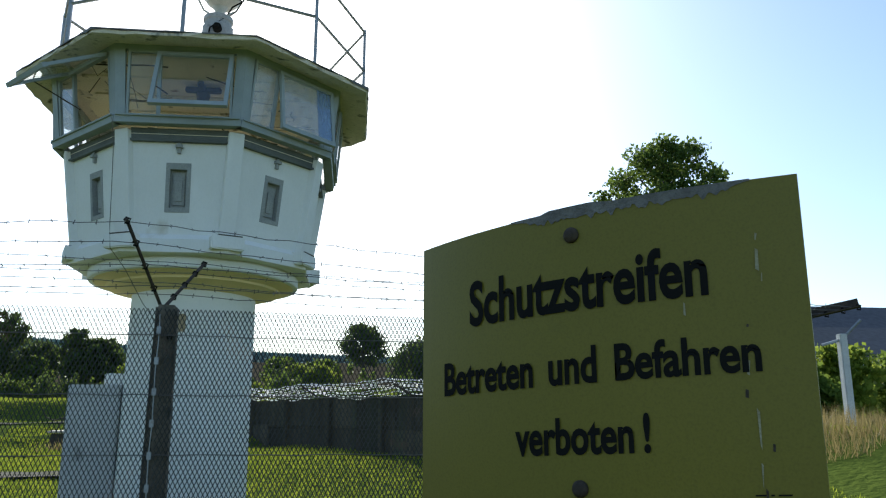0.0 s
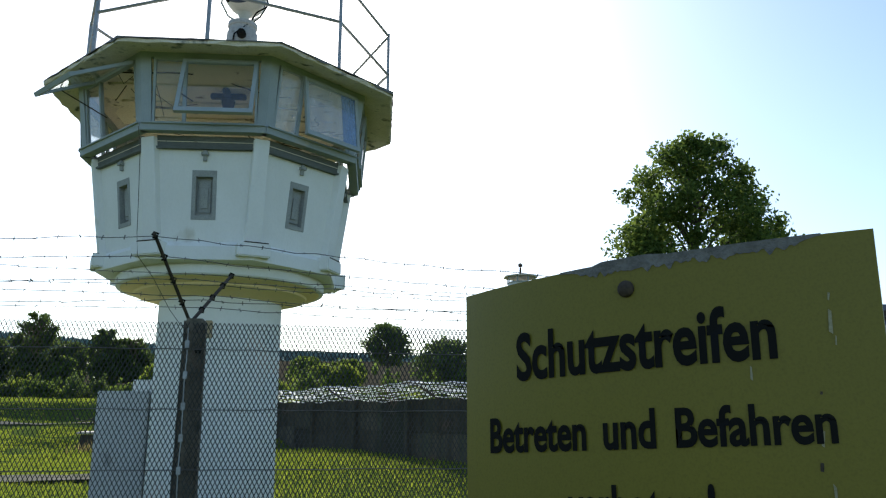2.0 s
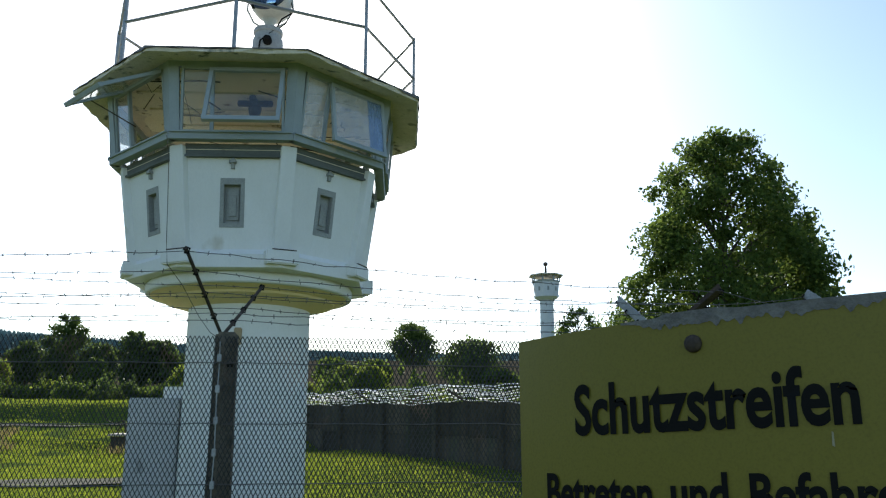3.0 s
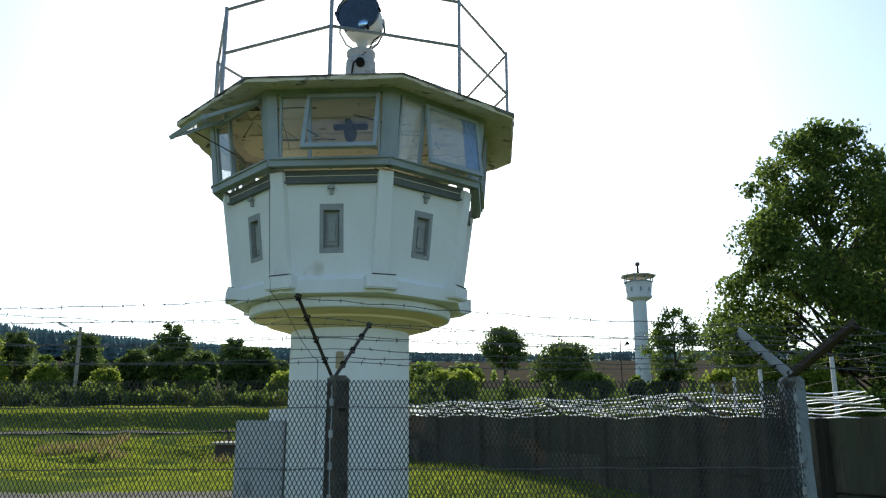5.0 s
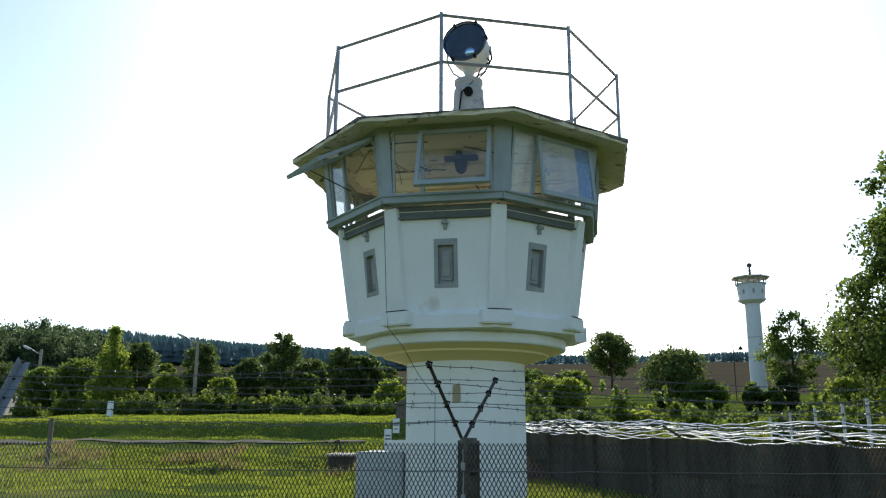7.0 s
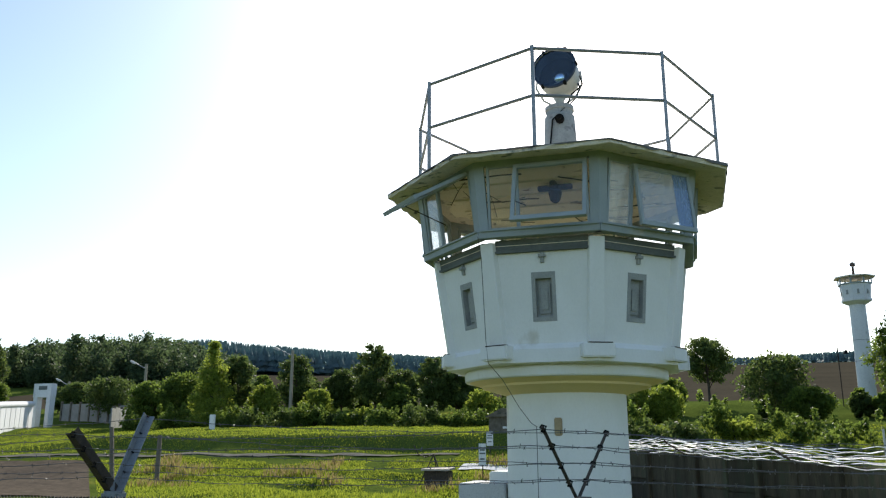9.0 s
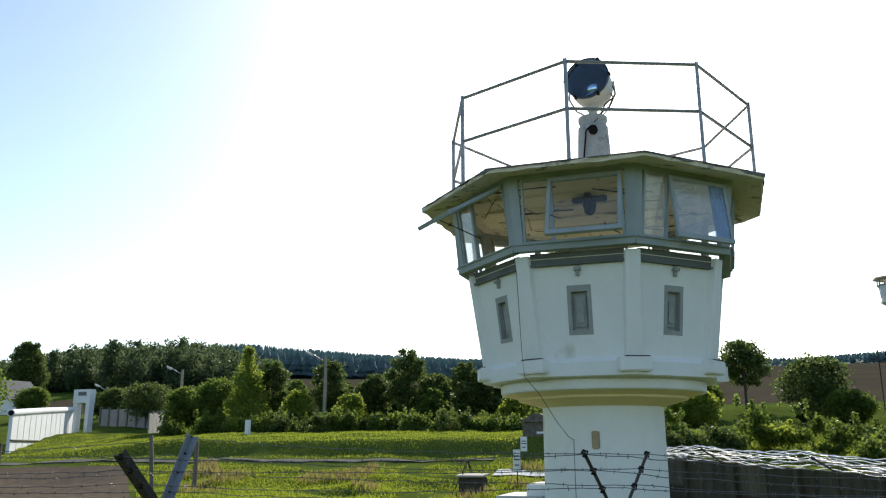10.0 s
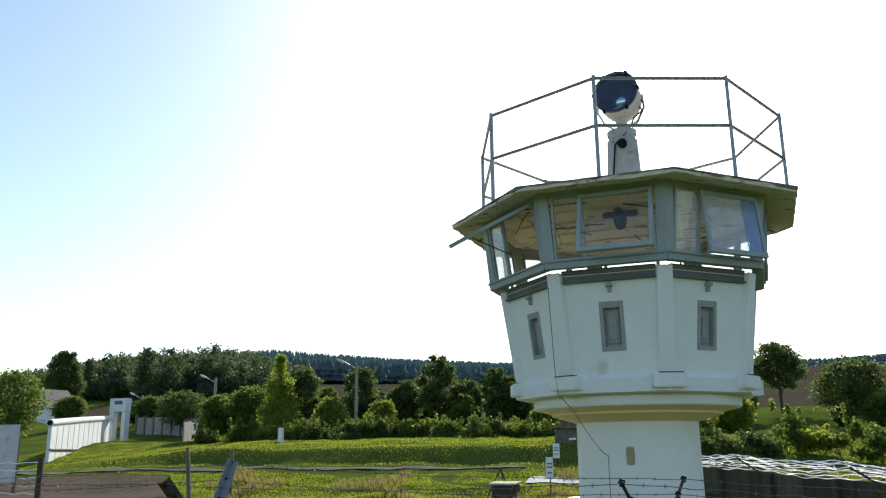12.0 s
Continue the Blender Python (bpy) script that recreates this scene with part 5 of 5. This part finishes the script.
lathe(bm, [(0.17, 0), (0.10, 0.12), (0.04, 0.22)], 12, Matrix.Translation((0.45, 0, 3.15)))
part("shade", bm, BLACK, lp)


# ---- small things in the meadow ----
def marker(x, y, h, w):
    p = thing("marker_post", (x, y, ground_z(x, y)), "small white marker post in the grass", "marker post", "marker posts")
    bm = bmesh.new()
    box(bm, (0, 0, h / 2 - 0.1), (w, w * 0.7, h + 0.2), bevel=0.015)
    part("shaft", bm, FOAM, p)


marker(-22.9, 29.0, 0.75, 0.26)


def info_sign(x, y, h, w, ph):
    s = thing("information_board", (x, y, ground_z(x, y)), "small white information plate on a dark post", "sign", "information boards")
    bm = bmesh.new()
    tube(bm, [(0, 0, -0.2), (0, 0, h)], 0.022, 6)
    part("post", bm, RUST, s)
    bm = bmesh.new()
    box(bm, (0, -0.03, h - ph / 2), (w, 0.02, ph), bevel=0.005)
    plate = part("plate", bm, FOAM, s)
    for z, q in ((0.30, 0.7), (0.46, 0.8), (0.72, 0.6)):
        bm = bmesh.new()
        box(bm, (0, -0.043, h - ph * z), (w * q, 0.004, ph * 0.07))
        part("text_bar", bm, GREY_DARK, plate)


info_sign(-5.25, 17.0, 1.20, 0.24, 0.68)
info_sign(-6.2, 22.0, 0.95, 0.26, 0.55)

bx = thing("wooden_box", (-6.6, 16.5, ground_z(-6.6, 16.5)), "low dark box with a pale weathered wooden lid", "box")
bm = bmesh.new()
box(bm, (0, 0, 0.26), (0.78, 0.6, 0.56), bevel=0.01)
part("body", bm, RUST, bx)
for k in range(4):
    bm = bmesh.new()
    box(bm, (0, -0.3 + 0.2 * k, 0.60), (0.92, 0.185, 0.06), pose(0, 0, 0, 3, 0, 0), 0.008)
    part("lid_board", bm, material("pale_board", (0.5, 0.44, 0.38), (0.4, 0.35, 0.3), 0.85), bx)

tp = thing("tripod", (-7.1, 17.6, ground_z(-7.1, 17.6)), "dark iron tripod with a curved rod in the grass", "tripod")
for dx, dy in ((-0.45, -0.2), (0.42, -0.15), (0.05, 0.45)):
    bm = bmesh.new()
    tube(bm, [(dx, dy, -0.05), (0, 0, 0.95)], 0.022, 5)
    part("leg", bm, RUST, tp)
bm = bmesh.new()
tube(bm, [(0, 0, 0.95), (-0.3, 0, 0.85), (-0.55, 0, 0.95), (-0.72, 0, 1.25)], 0.018, 5)
part("rod", bm, RUST, tp)

hut = thing("bunker", (-6.35, 26.0, ground_z(-6.35, 26.0) - 0.9), "small dark earth bunker with a gabled concrete roof", "bunker")
bm = bmesh.new()
hexa(bm, [(-0.7, -0.8, -0.2), (0.7, -0.8, -0.2), (0.7, 0.8, -0.2), (-0.7, 0.8, -0.2), (-0.66, -0.76, 1.45), (0.66, -0.76, 1.45), (0.66, 0.76, 1.45), (-0.66, 0.76, 1.45)])
body = part("body", bm, CONCRETE, hut)
bm = bmesh.new()
hexa(bm, [(-0.8, -0.9, 1.45), (0.8, -0.9, 1.45), (0.8, 0.9, 1.45), (-0.8, 0.9, 1.45), (-0.1, -0.9, 1.8), (0.1, -0.9, 1.8), (0.1, 0.9, 1.8), (-0.1, 0.9, 1.8)])
part("roof", bm, CONCRETE, hut)
bm = bmesh.new()
box(bm, (0.1, -0.79, 1.0), (0.3, 0.03, 0.09))
part("slit", bm, FOAM, hut)
slab = ground_patch("concrete_pad", ((-6.8, 19.5), (-3.5, 19.5), (-3.5, 20.4), (-6.8, 20.4)), PALE_CONC, 0.06, "flat pale concrete pad in the grass", "pad", 10)


def stake(x, y, top, r, label, mat, lean=0.0):
    gz = ground_z(x, y)
    p = thing("stake", (x, y, gz), label, "stake", "stakes")
    bm = bmesh.new()
    tube(bm, [(0, 0, -0.3), (lean, 0, top - gz)], r, 7, r * 0.85)
    part("shaft", bm, mat, p)
    return p


stake(-10.7, 6.0, 2.40, 0.055, "leaning grey wooden stake behind the fence", WOOD_POST, -0.25)
stake(-16.8, 16.0, 2.35, 0.09, "short dark wooden stake in the meadow", WOOD_POST)
for k, (x, y) in enumerate(((-11.07, 2.0), (-13.9, 3.1))):
    stake(x, y, 2.22, 0.065, "dark post carrying bright wire", RUST)
w2 = thing("wire_fence", (0, 0, 0), "strands of bright wire between dark posts", "barbed wire")
rng = random.Random(4)
for j in range(6):
    bm = bmesh.new()
    pts = []
    for i in range(40):
        k = i / 39
        p = Vector((-13.9 + 2.83 * k, 3.1 - 1.1 * k, 0))
        pts.append((p.x, p.y, 2.15 - 0.14 * j + 0.03 * noise.noise((k * 7, j, 0)) - 0.03 * math.sin(k * 3.1)))
    tube(bm, pts, 0.008, 4)
    part("strand", bm, WIRE_BRIGHT, w2)

# pale posts of the outer fence behind the slab wall
BACK_POSTS = ((6.35, -0.4), (6.05, 1.5), (5.76, 3.5), (5.85, 5.2), (5.95, 7.0), (6.07, 9.5), (6.2, 12.5), (6.3, 15.5))
for x, y in BACK_POSTS:
    p = stake(x, y, 2.40, 0.034, "slim pale concrete fence post behind the slab wall", PALE_CONC)
    p["group"] = "outer fence posts"
of = thing("wire_fence", (0, 0, 0), "thin wires along the outer concrete posts", "wire fence")
for z in (2.35, 2.1, 1.85, 1.6):
    bm = bmesh.new()
    pts = []
    for (x, y), (x2, y2) in zip(BACK_POSTS, BACK_POSTS[1:]):
        for k in (0, 0.33, 0.66):
            pts.append((x + (x2 - x) * k, y + (y2 - y) * k, z - (0.03 if k else 0)))
    tube(bm, pts, 0.0025, 4)
    part("strand", bm, RUST, of)

# corner posts beside the grass slope
for x, y, top in ((11.05, 5.0, 2.95),):
    p = thing("fence_post", (x, y, ground_z(x, y)), "pale concrete fence post with slanted wire arms", "fence post", "fence posts")
    h = top - ground_z(x, y)
    bm = bmesh.new()
    box(bm, (0, 0, h / 2 - 0.1), (0.15, 0.15, h + 0.2), bevel=0.015)
    part("shaft", bm, PALE_CONC, p)
    for sx in (-1, 1):
        bm = bmesh.new()
        tube(bm, [(0, 0, h - 0.1), (sx * 0.42, 0, h + 0.28 - (0.5 if sx < 0 else 0))], 0.03, 5)
        part("arm", bm, STEEL, p)


# ---- houses ----
def house(x, y, w, d, wall_h, roof_h, label, turn=0.0, windows=((-0.25, 1.0), (0.2, 1.0))):
    gz = ground_z(x, y)
    hs = thing("house", (x, y, gz), label, "house")
    hs.rotation_euler = (0, 0, radians(turn))
    bm = bmesh.new()
    box(bm, (0, 0, wall_h / 2 - 0.5), (w, d, wall_h + 1))
    v = [bm.verts.new(p) for p in ((-w / 2, -d / 2, wall_h), (-w / 2, d / 2, wall_h), (-w / 2, 0, wall_h + roof_h), (w / 2, -d / 2, wall_h), (w / 2, d / 2, wall_h), (w / 2, 0, wall_h + roof_h))]
    bm.faces.new(v[:3])
    bm.faces.new(v[3:])
    part("wall", bm, FOAM, hs)
    for sy in (-1, 1):
        bm = bmesh.new()
        o, e = 0.35, 0.3
        k = roof_h / (d / 2)
        hexa(bm, [(-w / 2 - o, sy * (d / 2 + e), wall_h - e * k), (w / 2 + o, sy * (d / 2 + e), wall_h - e * k), (w / 2 + o, 0, wall_h + roof_h), (-w / 2 - o, 0, wall_h + roof_h),
                  (-w / 2 - o, sy * (d / 2 + e), wall_h - e * k + 0.14), (w / 2 + o, sy * (d / 2 + e), wall_h - e * k + 0.14), (w / 2 + o, 0, wall_h + roof_h + 0.14), (-w / 2 - o, 0, wall_h + roof_h + 0.14)])
        part("roof", bm, SLATE, hs)
    for u, z in windows:
        bm = bmesh.new()
        box(bm, (u * w, -d / 2 - 0.02, z + 0.6), (0.95, 0.06, 1.25), bevel=0.01)
        win = part("window", bm, FOAM, hs)
        for sx in (-0.22, 0.22):
            bm = bmesh.new()
            box(bm, (u * w + sx, -d / 2 - 0.055, z + 0.6), (0.38, 0.02, 1.1))
            part("pane", bm, WINDOW_DARK, win)


house(33.5, 38.0, 11, 7, 2.7, 1.9, "white farmhouse with a dark slate roof behind shrubs", 0, ((-0.32, 0.9), (0.0, 0.9), (0.3, 0.9)))
house(37.5, 46.0, 16, 8, 3.6, 2.4, "large white barn with a dark slate roof", 0, ((-0.3, 1.4), (0.1, 1.4)))
house(-74.0, 62.0, 3.4, 4.2, 1.6, 1.9, "pale house with a blue-grey gabled roof between trees", 80, ((-0.2, 0.6), (0.2, 0.6)))
